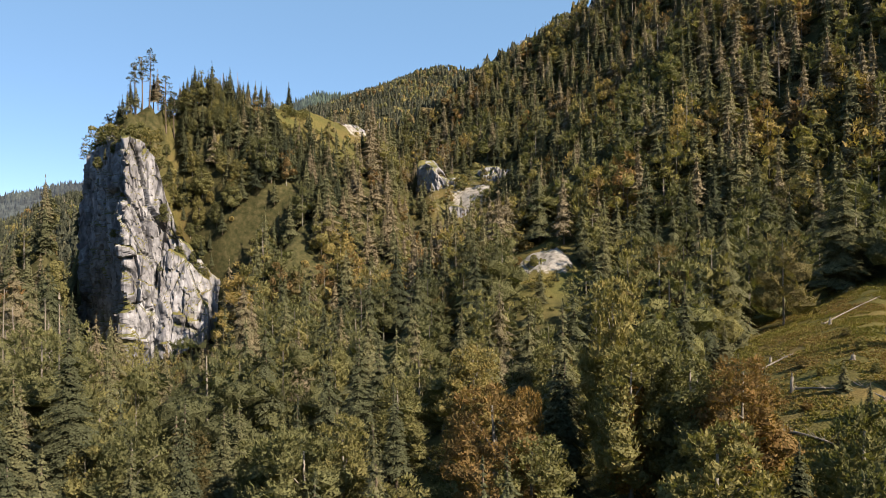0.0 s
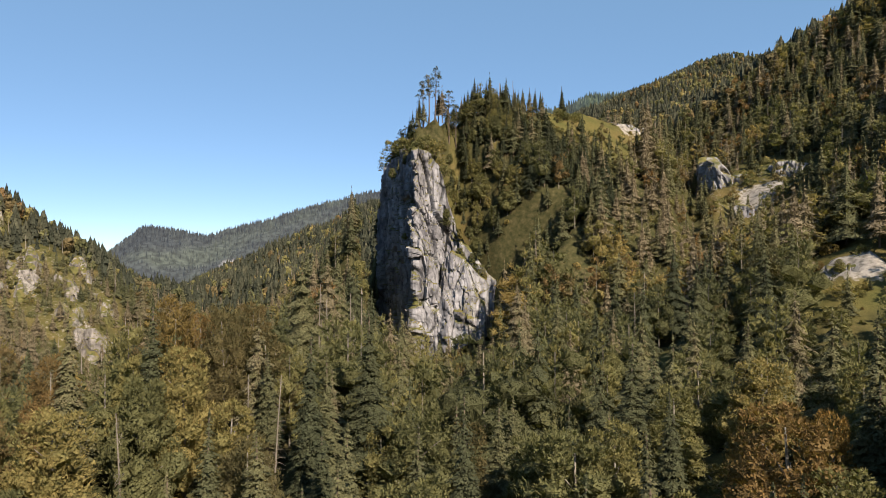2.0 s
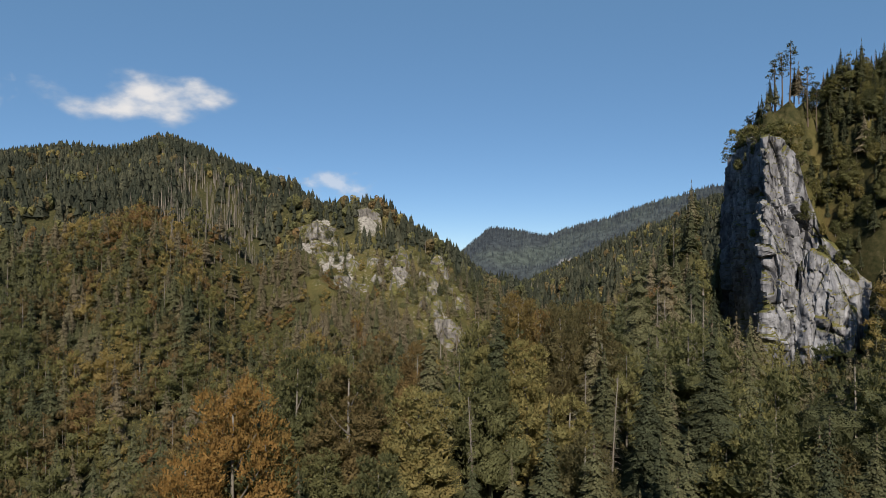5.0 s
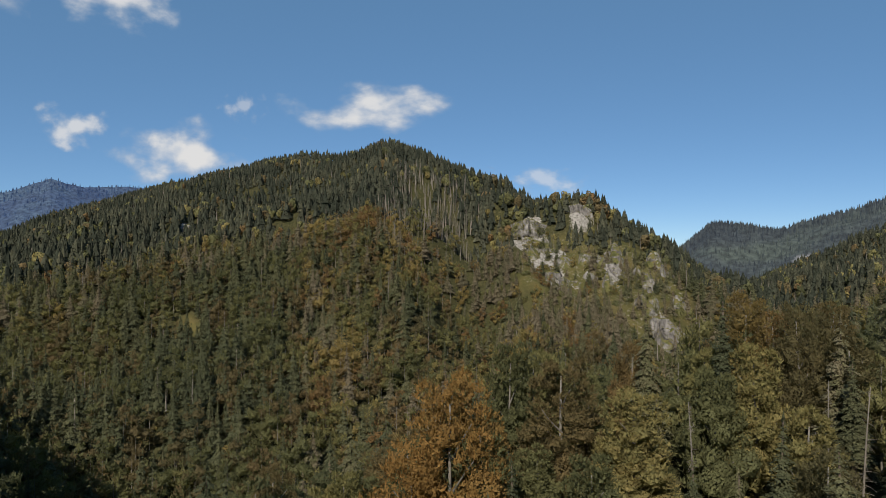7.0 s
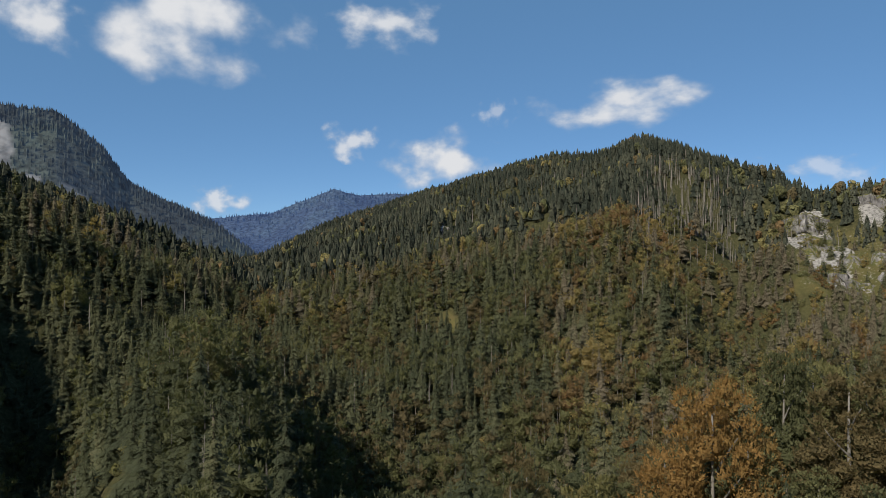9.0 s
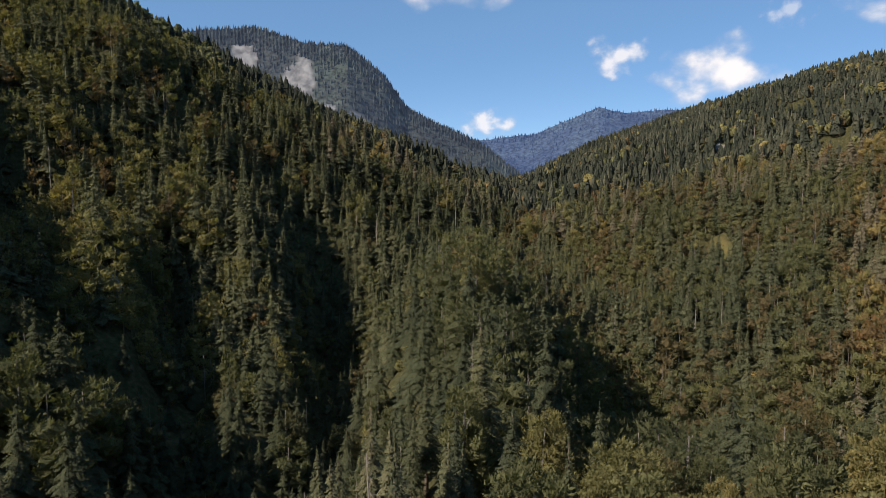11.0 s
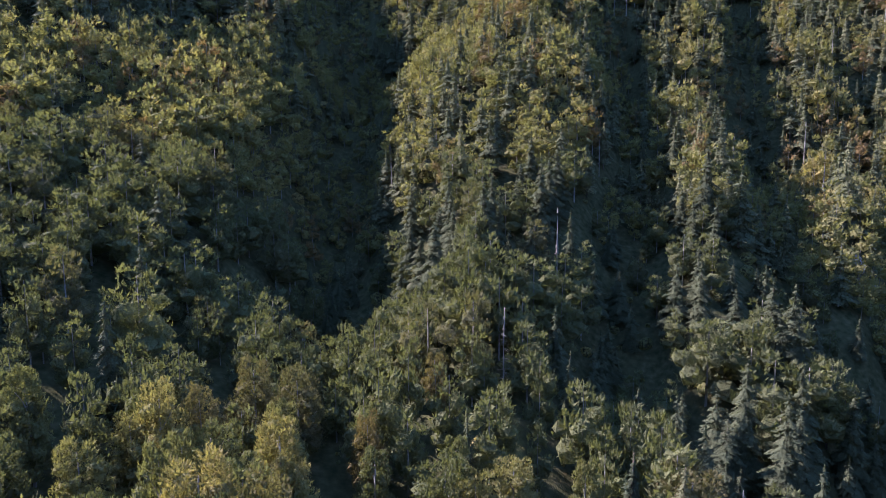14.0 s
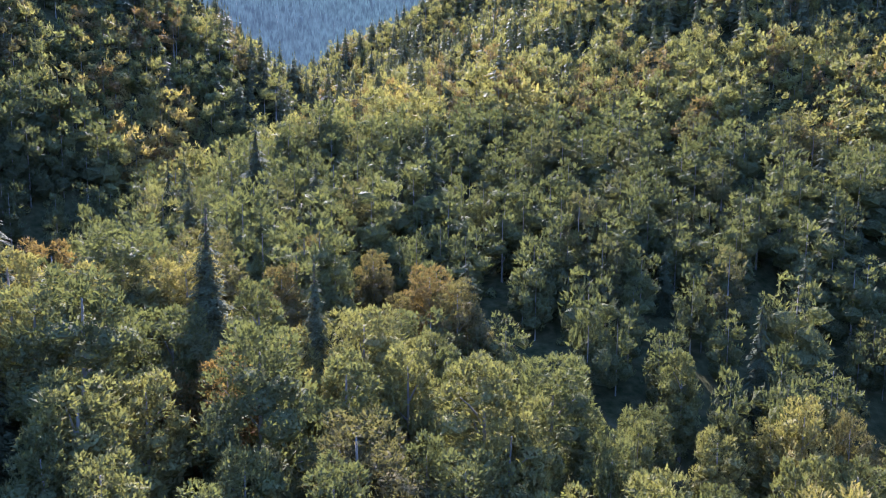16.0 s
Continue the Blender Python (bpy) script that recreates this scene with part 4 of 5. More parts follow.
# tree kinds for the woods further off, in three grades of detail
def low_models(grade):
    g = np.random.default_rng(50 + grade)
    out = {}
    for kind in ("spruce", "beech", "russet", "snag"):
        rows = []
        for k in range(5):
            if grade == 2:
                rows.append(far_tree(g, kind))
                continue
            if kind == "spruce":
                w, a = ((21, 8), (11, 6))[grade]
                v, f = unit_spruce(g, w, a, (2, 0)[grade], bare=0.05 + 0.15 * g.random(), fat=0.16 + 0.06 * g.random())
            elif kind == "snag":
                v, f = unit_spruce(g, (7, 4)[grade], 3, 0, bare=0.35, fat=0.03)
            else:
                n, s = ((420, 0.030), (120, 0.045))[grade]
                v, f = unit_broadleaf(g, n, s, (11, 7)[grade], wide=0.23 + 0.07 * g.random(), core=(7, 5)[grade], fill=(0.90, 0.88)[grade])
            tv, tf = tube((0, 0, -0.08), (0, 0, 0.9), 0.014, 0.004, 3)
            if grade:
                tv, tf = np.array([(0.012, 0, -0.08), (-0.009, 0.01, -0.08), (-0.009, -0.01, -0.08), (0, 0, 0.9)]), np.array([(0, 1, 3), (1, 2, 3), (2, 0, 3)])
            V, F = joined([(v, f), (tv, tf)])
            rows.append((V, F, np.r_[np.zeros(len(f)), np.ones(len(tf))]))
        out[kind] = rows
    return out


def woods(name, label, kind, grade, x, y, h, wide, tint):
    """Many trees joined into one mesh."""
    models = low_models(grade)[kind]
    z = land(x, y) - 0.4
    pick, turn = RNG.integers(0, len(models), len(x)), RNG.random(len(x)) * 6.28
    VV, FF, II, TT, n = [], [], [], [], 0
    for k, (V, F, idx) in enumerate(models):
        s = np.nonzero(pick == k)[0]
        if not len(s):
            continue
        c, q = np.cos(turn[s])[:, None], np.sin(turn[s])[:, None]
        hw = (h[s] * wide[s])[:, None]
        P = np.stack([x[s][:, None] + hw * (c * V[:, 0] - q * V[:, 1]), y[s][:, None] + hw * (q * V[:, 0] + c * V[:, 1]), z[s][:, None] + h[s][:, None] * V[:, 2]], 2)
        VV.append(P.reshape(-1, 3))
        FF.append((F[None] + (n + len(V) * np.arange(len(s)))[:, None, None]).reshape(-1, 3))
        II.append(np.tile(idx, len(s)))
        TT.append(np.repeat(tint[s], len(V)))
        n += len(V) * len(s)
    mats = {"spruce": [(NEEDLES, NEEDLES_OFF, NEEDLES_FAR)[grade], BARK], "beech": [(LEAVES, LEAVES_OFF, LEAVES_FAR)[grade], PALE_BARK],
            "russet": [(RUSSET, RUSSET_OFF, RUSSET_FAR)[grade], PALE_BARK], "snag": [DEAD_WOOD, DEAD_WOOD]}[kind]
    me = tri_mesh(name, np.concatenate(VV), np.concatenate(FF), mats, np.concatenate(TT), np.concatenate(II))
    tagged(new(name, me), label, "woods", kind="stuff")
    return len(me.polygons)


def bearing_of(x, y):
    return np.degrees(np.arctan2(-x, y))


# how wooded each stretch is: bearing from, to, distance from, to, share of broadleaves, share of those turned russet
STANDS = ((-40, -4, 0, 300, 0.46, 0.13), (-40, 6, 300, 2000, 0.28, 0.3), (-4, 35, 0, 300, 0.45, 0.13), (6, 35, 300, 2000, 0.12, 0.2), (35, 62, 0, 240, 0.6, 0.2),
          (35, 64, 240, 2000, 0.15, 0.3), (62, 106, 0, 330, 0.64, 0.26), (64, 80, 330, 600, 0.72, 0.42), (80, 106, 330, 600, 0.5, 0.42), (64, 106, 600, 2400, 0.05, 0.3),
          (96, 112, 0, 330, 0.6, 0.18), (112, 128, 0, 330, 0.15, 0.4), (106, 130, 330, 2000, 0.12, 0.3), (130, 158, 0, 2000, 0.46, 0.12), (124, 130, 0, 330, 0.2, 0.12), (106, 148, 0, 165, 0.1, 0.2), (158, 181, 0, 2000, 0.6, 0.1), (150, 181, 0, 170, 1.1, 0.12),
          (-181, -104, 0, 330, 1.0, 0.14), (-181, -104, 0, 150, 1.4, 0.14), (-181, -104, 330, 2000, 0.45, 0.1), (-104, -40, 0, 2000, 0.4, 0.2))


def shares(x, y):
    b, r = bearing_of(x, y), np.hypot(x, y)
    b = b + 5 * rough(x, y, 60, 2, 77)
    b = (b + 180) % 360 - 180
    broad, turned = np.full(x.shape, 0.4), np.full(x.shape, 0.2)
    for b0, b1, r0, r1, p, q in STANDS:
        inside = (b >= b0) & (b < b1) & (r >= r0) & (r < r1)
        broad, turned = np.where(inside, p, broad), np.where(inside, q, turned)
    return np.clip(broad + 0.5 * rough(x, y, 45, 3, 88), 0.02, 0.98), np.clip(turned + 0.35 * rough(x, y, 30, 3, 99), 0.02, 0.95)


def scatter(r0, r1, step):
    """Tree places between two distances from the clearing: a jittered lattice, thinned on meadows and rock."""
    n = int(2 * r1 / step)
    gx, gy = np.meshgrid(np.arange(n) * step - r1, np.arange(n) * step - r1)
    x, y = (gx + step * 0.9 * RNG.random(gx.shape)).ravel(), (gy + step * 0.9 * RNG.random(gy.shape)).ravel()
    r = np.hypot(x, y)
    keep = (r >= r0) & (r < r1)
    x, y = x[keep], y[keep]
    open_ground = np.maximum(np.maximum(cover(x, y, MEADOWS), 0.86 * cover(x, y, BARE)), 0.32 * cover(x, y, SPARSE))
    for row in GULLIES:
        open_ground = np.maximum(open_ground, 0.12 * gully_mask(x, y, row))
    gap = np.clip(1.8 * rough(x, y, 24, 3, 55) - 0.5, 0, 0.9)
    e = 3.0
    steep = np.hypot(land(x + e, y) - land(x - e, y), land(x, y + e) - land(x, y - e)) / (2 * e)
    keep = (RNG.random(len(x)) > np.maximum(open_ground, gap)) & (steep < 3.2)
    return x[keep], y[keep]


def beyond_crest(x, y):
    """True where a place lies out of sight of the clearing behind higher ground."""
    r = np.hypot(x, y)
    z = land(x, y)
    worst = np.full(x.shape, -9.0)
    for s in np.linspace(0.25, 0.97, 26):
        worst = np.maximum(worst, (land(x * s, y * s) + 8) / (r * s))
    return (z + 42) / r < worst


def thing_or_wood(x, y):
    broad, turned = shares(x, y)
    u, v = RNG.random(len(x)), RNG.random(len(x))
    kind = np.where(u < broad, np.where(v < turned, "russet", "beech"), np.where(v < 0.045, "snag", "spruce"))
    kind = np.where(RNG.random(len(x)) < 0.7 * cover(x, y, DYING), "snag", kind)
    kind = np.where((kind == "snag") & (np.abs(bearing_of(x, y) + 28) < 9) & (np.hypot(x, y) < 170), "beech", kind)
    size = rough(x, y, 35, 2, 66)
    h = np.where(kind == "spruce", 23 + 5 * size, np.where(kind == "snag", 20, 19 + 4 * size)) * (0.65 + 0.55 * RNG.random(len(x)))
    b, r = bearing_of(x, y), np.hypot(x, y)
    h = np.where((b > 8) & (b < 30) & (r > 335) & (r < 450), np.where((b > 19.5) | (r > 376), 0.62, 0.8) * h, np.where((b > 17.5) & (b < 29) & (r > 275) & (r < 345), 0.45 * h, np.where(r < 420, 1.1 * h, h)))
    h = np.where((b > -11.5) & (b < -5.5) & (r > 160) & (r < 236), 0.45 * h, np.where((b > -4) & (b < 3) & (r > 60) & (r < 112), 0.4 * h, h))
    h = h * (1 - 0.42 * cover(x, y, SPARSE))
    h = np.where((b > -7) & (b < 8) & (r > 290) & (r < 385), 0.8 * h, np.where((b > 17) & (b < 24.5) & (r > 180) & (r < 275), 0.62 * h, h))
    for row in GULLIES:
        h = h * (1 - 0.4 * gully_mask(x, y, row))
    wide = (0.9 + 0.45 * RNG.random(len(x))) * np.where(kind == "spruce", np.where(np.hypot(x, y) < 500, 1.1, 1.28), 1.0)
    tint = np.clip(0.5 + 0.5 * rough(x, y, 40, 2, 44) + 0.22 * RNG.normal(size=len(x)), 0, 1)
    # bearings 80 to 122 within 520 m: shade put into a darker tint
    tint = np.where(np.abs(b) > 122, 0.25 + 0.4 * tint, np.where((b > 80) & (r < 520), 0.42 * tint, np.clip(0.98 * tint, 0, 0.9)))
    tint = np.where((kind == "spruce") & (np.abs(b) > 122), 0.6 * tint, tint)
    wide = np.where((np.abs(b) > 150) & (r < 160), 0.78 * wide, wide)
    return kind, h, wide, tint


LABELS = {"spruce": "dense dark green spruce woods on the steep slope", "beech": "green and yellowing beech woods on the slope",
          "russet": "russet and brown autumn beech woods", "snag": "bare grey dead trees scattered through the woods"}


def build_woods():
    near_x, near_y = scatter(34, 150, 9.3)
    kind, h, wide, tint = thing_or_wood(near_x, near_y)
    dist = np.hypot(near_x, near_y)
    b = bearing_of(near_x, near_y)
    seen = ~((b < -40) & (b > -100))
    own = np.zeros(len(near_x), bool)
    for k, most in (("spruce", 118), ("beech", 200), ("russet", 110), ("snag", 60)):
        idx = np.nonzero((kind == k) & seen)[0]
        own[idx[np.argsort(dist[idx])[:most]]] = True
    for i in np.nonzero(own)[0]:
        plant(str(kind[i]), near_x[i], near_y[i], h[i], wide[i])
    rest = [(near_x[~own], near_y[~own], kind[~own], h[~own], wide[~own], tint[~own])]
    total = 0
    for grade, r0, r1, step in ((0, 150, 250, 8.8), (1, 250, 600, 7.8), (2, 600, 1450, 6.6)):
        x, y = scatter(r0, r1, step)
        hidden = beyond_crest(x, y)
        b = bearing_of(x, y)
        hidden |= (b < -42) & (b > -98)
        keep = ~hidden | (RNG.random(len(x)) < (0.12, 0.12, 0.03)[grade])
        x, y = x[keep], y[keep]
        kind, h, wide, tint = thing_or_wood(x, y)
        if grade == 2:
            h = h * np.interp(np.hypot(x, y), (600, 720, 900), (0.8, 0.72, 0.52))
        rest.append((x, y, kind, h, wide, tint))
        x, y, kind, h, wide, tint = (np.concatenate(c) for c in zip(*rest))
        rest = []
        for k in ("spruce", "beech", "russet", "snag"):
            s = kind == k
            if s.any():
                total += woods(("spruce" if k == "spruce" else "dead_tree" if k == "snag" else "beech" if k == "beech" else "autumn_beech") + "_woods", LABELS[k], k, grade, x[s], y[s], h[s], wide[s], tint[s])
    return total


build_woods()


def undergrowth(n):
    """Low brush and saplings between the trees."""
    b = np.r_[-40 + 175 * RNG.random(n), 135 + 120 * RNG.random(n // 2)]
    r = 60 + 560 * RNG.random(len(b)) ** 0.9
    x, y = -np.sin(np.radians(b)) * r, np.cos(np.radians(b)) * r
    hidden = beyond_crest(x, y) | (cover(x, y, MEADOWS) > 0.4)
    x, y, r = x[~hidden], y[~hidden], r[~hidden]
    g = np.random.default_rng(71)
    z, h = land(x, y), (1.2 + 2.6 * RNG.random(len(x)) ** 2) * np.clip(r / 220, 0.6, 1.3)
    VV, FF = [], []
    for k in range(len(x)):
        v, f = lump(g)
        VV.append(v * np.array((0.75, 0.75, 0.7)) * h[k] + np.array((x[k], y[k], z[k] + 0.25 * h[k])))
        FF.append(f + 12 * k)
    tint = np.clip(0.4 + 0.5 * rough(x, y, 30, 2, 45) + 0.2 * RNG.normal(size=len(x)), 0, 1)
    me = tri_mesh("undergrowth", np.concatenate(VV), np.concatenate(FF), [LEAVES_OFF], np.repeat(tint, 12))
    tagged(new("undergrowth", me), "low green and brown brush between the trees", "undergrowth", kind="stuff")


undergrowth(6000)



def shoulder_spruces(n):
    """The dense spruces below the ridge's grass."""
    b, r = 8.5 + 9.5 * RNG.random(n), 318 + 50 * RNG.random(n)
    x, y = -np.sin(np.radians(b)) * r, np.cos(np.radians(b)) * r
    woods("spruce_woods", LABELS["spruce"], "spruce", 0, x, y, 11 + 9 * RNG.random(n), np.full(n, 1.1), np.clip(0.45 + 0.2 * RNG.normal(size=n), 0, 0.9))


shoulder_spruces(100)

# the pines and lone spruces along the cliff top and ridge: bearing, distance, height, kind
for bearing, r, h, k in ((24.6, 352, 15, "spruce"), (24.3, 354, 25, "pine"), (23.8, 356, 28, "pine"), (23.3, 354, 27, "pine"), (23.0, 358, 17, "spruce"), (22.1, 358, 28, "pine"), (21.5, 360, 25, "pine"), (20.9, 358, 15, "spruce"),
                         (26.6, 376, 17, "spruce"), (27.0, 388, 18, "spruce"), (26.0, 364, 13, "spruce"), (27.4, 400, 19, "spruce"), (27.9, 416, 24, "spruce"), (26.9, 396, 20, "pine"), (26.5, 386, 17, "pine"), (26.2, 378, 19, "pine"), (27.2, 404, 17, "spruce"), (27.6, 418, 20, "spruce"), (25.8, 368, 15, "pine"), (25.4, 358, 13, "spruce"), (28.0, 428, 22, "spruce"),
                         (28.4, 430, 20, "spruce"), (26.7, 394, 13, "spruce"), (26.3, 382, 11, "spruce"), (16.6, 384, 17, "snag"), (15.9, 388, 13, "spruce"), (14.9, 394, 14, "spruce"), (14.4, 396, 12, "spruce"), (12.6, 410, 17, "spruce")):
    x, y, _ = spot(bearing, r)
    plant(k, x, y, h, 1.25)

# single trees that stand out at the clearing's edge: kind, bearing, distance, height, breadth
for k, bearing, r, h, w in (("beech", -14.0, 98, 28, 0.85), ("beech", -17.0, 88, 21, 1.0), ("beech", -20.0, 82, 16, 1.2), ("russet", -23.6, 80, 14, 1.2), ("russet", -10.0, 122, 17, 0.8), ("gold", -15.2, 84, 15, 0.8), ("gold", -7.2, 92, 18, 0.6), ("spruce", -12.6, 108, 16, 1.0),
                            ("gold", 67.4, 84, 31, 0.85), ("gold", 70.6, 82, 25, 0.9), ("gold", 64.4, 86, 24, 0.8), ("gold", 66.0, 76, 20, 1.0), ("beech", 62.6, 112, 28, 0.75), ("gold", 44.5, 132, 25, 0.8), ("russet", 42.2, 136, 21, 0.9), ("russet", 39.6, 140, 21, 0.9), ("russet", 38.0, 143, 22, 0.8), ("beech", 47.2, 116, 20, 0.9), ("beech", 56.5, 88, 15, 1.1), ("russet", 40.5, 128, 24, 0.7), ("russet", 52.5, 118, 21, 0.8), ("beech", 43.5, 112, 24, 0.95), ("beech", 46.5, 108, 21, 0.9),
                            ("snag", 33.0, 150, 25, 1.0), ("snag", 32.2, 152, 22, 1.0), ("snag", 30.6, 156, 24, 1.0), ("snag", 30.2, 150, 21, 1.0), ("snag", 36.6, 112, 20, 1.1), ("snag", 38.6, 116, 18, 1.0),
                            ("snag", 163.5, 150, 24, 1.2), ("spruce", 158.2, 152, 21, 1.0), ("beech", 108.2, 215, 24, 1.1), ("russet", 107.2, 222, 20, 1.1)):
    x, y, _ = spot(bearing, r)
    plant(k, x, y, h, w)

# scrub that clings to the cliff's brow and its grassy rib: bearing, distance, height above datum, size
for bearing, r, z, h in ((26.9, 350, 44, 6), (26.4, 352, 47, 8), (25.8, 343, 50, 6), (24.3, 336, 56, 5), (22.6, 340, 56, 7), (22.1, 341, 50, 6), (21.9, 338, 40, 8), (21.6, 336, 30, 7), (21.3, 336, 36, 9), (20.9, 333, 20, 8), (21.2, 333, 12, 6),
                         (20.4, 332, 12, 7), (20.2, 331, 0, 6), (19.6, 330, 4, 8), (22.3, 334, 24, 4), (19.2, 328, -8, 6), (18.8, 330, -2, 8), (25.2, 333, 30, 3), (25.9, 336, 12, 4)):
    x, y, _ = spot(bearing, r)
    plant("beech" if h < 8 else "spruce", x, y, h, 1.3, z=z - 1)

# the dark clump of spruces that crowns the ridge beside the cliff top
for k in range(46):
    bearing = 16.3 + 4.6 * RNG.random()
    r = 348 + 34 * RNG.random() + 2.0 * (20.9 - bearing)
    if not (17.5 < bearing < 18.5 and r < 366):
        x, y, _ = spot(bearing, r)
        plant("snag" if k % 12 == 0 else "spruce", x, y, 11 + 8 * RNG.random(), 1.3)

# juniper and young beech on the ridge's grass slope
for k in range(46):
    x, y, _ = spot(10.2 + 6.2 * RNG.random(), 372 + 44 * RNG.random())
    plant(("bush", "bush", "spruce")[k % 3], x, y, 1.6 + 2.6 * RNG.random() ** 2, 1.8)

# bare grey trunks of the dying stand
for k in range(190):
    x, y, _ = spot(66.0 + 6.4 * RNG.random(), 600 + 140 * RNG.random())
    plant("snag", x, y, 9 + 14 * RNG.random(), 1.3)

# brush and saplings on the knoll and its worn slope
for k in range(34):
    x, y, _ = spot(-5.6 - 5.6 * RNG.random(), 200 + 44 * RNG.random())
    plant(("bush", "spruce", "bush", "russet", "beech")[k % 5], x, y, 1.0 + 3.6 * RNG.random() ** 2, 1.7)

# brush on the bank of the small clearing
for k in range(16):
    x, y, _ = spot(-3.5 + 7 * RNG.random(), 88 + 28 * RNG.random())
    plant(("bush", "russet", "bush", "beech")[k % 4], x, y, 0.8 + 2.0 * RNG.random(), 1.7)

# spruces and dead trees over the chasm's walls
for k in range(30):
    x, y, _ = spot(-7.5 + 10 * RNG.random(), 436 + 22 * RNG.random())
    plant("snag" if k % 6 == 0 else "spruce", x, y, 9 + 9 * RNG.random(), 1.2)

# brush over the brow of the cliff
for bearing, r, z, h in ((22.9, 336, 49, 4), (22.5, 337, 44, 5), (22.2, 338, 36, 5), (23.6, 334, 53, 3), (24.6, 332, 54, 3), (25.3, 338, 55, 4), (25.9, 356, 58, 5), (26.5, 372, 59, 5), (24.9, 334, 55, 6), (24.2, 336, 57, 7), (23.3, 338, 55, 7), (26.9, 384, 62, 8), (26.2, 364, 61, 7), (25.6, 348, 58, 7), (27.3, 396, 55, 8)):
    x, y, _ = spot(bearing, r)
    plant("bush", x, y, h, 1.3, z=z - 1)

# bushes and trees on the steep rib beside the cliff
for k in range(150):
    bearing = 15.4 + 6.8 * RNG.random()
    x, y, _ = spot(bearing, 334 + 40 * RNG.random())
    if bearing > 20.2:
        plant(("bush", "beech", "bush", "spruce")[k % 4], x, y, 2.5 + 5 * RNG.random(), 1.3)
    else:
        plant(("spruce", "beech", "bush", "beech", "spruce", "beech")[k % 6], x, y, (6 + 9 * RNG.random()) * (0.4 if k % 6 == 2 else 1.0), 1.15)


def scrub(rows, n, lean):
    """Bushes rooted in the cracks of a rock face given like a cliff's rows."""
    for k in range(n):
        i = RNG.integers(len(rows) - 1)
        u = RNG.random()
        bearing, r, high, low = (rows[i][c] * (1 - u) + rows[i + 1][c] * u for c in range(4))
        s = RNG.random()
        x, y, _ = spot(bearing, r - lean * (1 - s) ** 1.3 - 0.5)
        plant(("bush", "beech", "bush", "spruce")[k % 4 if k % 8 < 4 else k % 3], x, y, (3 + 6 * RNG.random()) * (0.6 if k % 4 in (0, 3) else 1.0), 1.3, z=low + (high - low) * s - 1.0)


scrub(((1.9, 456, 56, 4), (-0.8, 428, 50, -2), (-2.4, 424, 48, 4), (-6.2, 434, 46, 20)), 70, 24)
scrub(((22.7, 335, 46, -10), (21.5, 336, 14, -24), (18.4, 327, -9, -26)), 16, 8)
scrub(((62.9, 652, 30, 8), (61.8, 645, 36, 6), (59.4, 642, 32, 4)), 44, 15)
scrub(((61.6, 610, 8, -14), (60.4, 601, 12, -18), (58.3, 604, 3, -20)), 34, 13)
scrub(((60.2, 558, -10, -36), (58.1, 554, -14, -38)), 14, 11)
scrub(((58.2, 664, 48, 20), (55.6, 662, 45, 20)), 12, 13)


# ---- windthrow on the meadow ----
def fallen_tree(bearing, r, to_bearing, to_r, thick, label):
    """A fallen trunk with its torn root plate at the first place, lying towards the second."""
    x0, y0, _ = spot(bearing, r)
    x1, y1, _ = spot(to_bearing, to_r)
    z0, z1 = float(land(np.array([x0]), np.array([y0]))[0]), float(land(np.array([x1]), np.array([y1]))[0])
    top = tagged(new("fallen_tree"), label, "log", "windthrown trees")
    top.matrix_basis = Matrix.Translation((x0, y0, z0))
    end = (x1 - x0, y1 - y0, z1 - z0 + thick * 0.6)
    v, f = tube((0, 0, thick * 0.9), end, thick, thick * 0.45, 8, 0.15)
    part("trunk", tri_mesh("trunk", v, f, [DEAD_WOOD], smooth=True), top)
    side = math.atan2(end[1], end[0])
    roots = []
    for k in range(11):
        a = 2 * math.pi * k / 11 + RNG.random() * 0.4
        L = thick * (3.0 + 3.0 * RNG.random())
        c = (-math.sin(side) * math.cos(a) * L - math.cos(side) * L * 0.25, math.cos(side) * math.cos(a) * L - math.sin(side) * L * 0.25, thick * 0.9 + math.sin(a) * L)
        if c[2] > -0.3:
            roots.append(tube((0, 0, thick * 0.9), c, thick * 0.4, thick * 0.06, 4, 0.2))
    v, f = joined(roots)
    part("root_plate", tri_mesh("root_plate", v, f, [DEAD_WOOD]), top, "pale splayed roots torn from the soil")
    for k in range(7):
        s = 0.45 + 0.5 * RNG.random()
        p = np.array((0, 0, thick * 0.9)) * (1 - s) + np.array(end) * s
        a = RNG.random() * 6.28
        v, f = tube(p, p + np.array((math.cos(a), math.sin(a), 0.5 + 0.6 * RNG.random())) * (0.8 + 1.4 * RNG.random()), thick * 0.16, thick * 0.04, 4, 0.1)
        part("broken_branch", tri_mesh("broken_branch", v, f, [DEAD_WOOD]), top)


for row in ((-26.7, 92, -30.0, 86, 0.22, "windthrown grey trunk with its root plate on the meadow"), (-27.3, 108, -30.4, 103.5, 0.17, "fallen bleached trunk beside a stump in dry grass"),
            (-29.2, 145, -32.8, 159, 0.15, "pale fallen trunk lying up the meadow slope"), (-24.9, 124, -27.2, 128, 0.2, "bleached fallen trunk at the forest edge"), (-19.0, 130, -20.3, 127, 0.2, "bleached root plate of a small fallen spruce"),
            (-33.0, 100, -31.0, 106, 0.18, "grey fallen branchwood in the grass"), (0.4, 108, 2.4, 118, 0.25, "pale fallen trunk across a small clearing")):
    fallen_tree(*row)


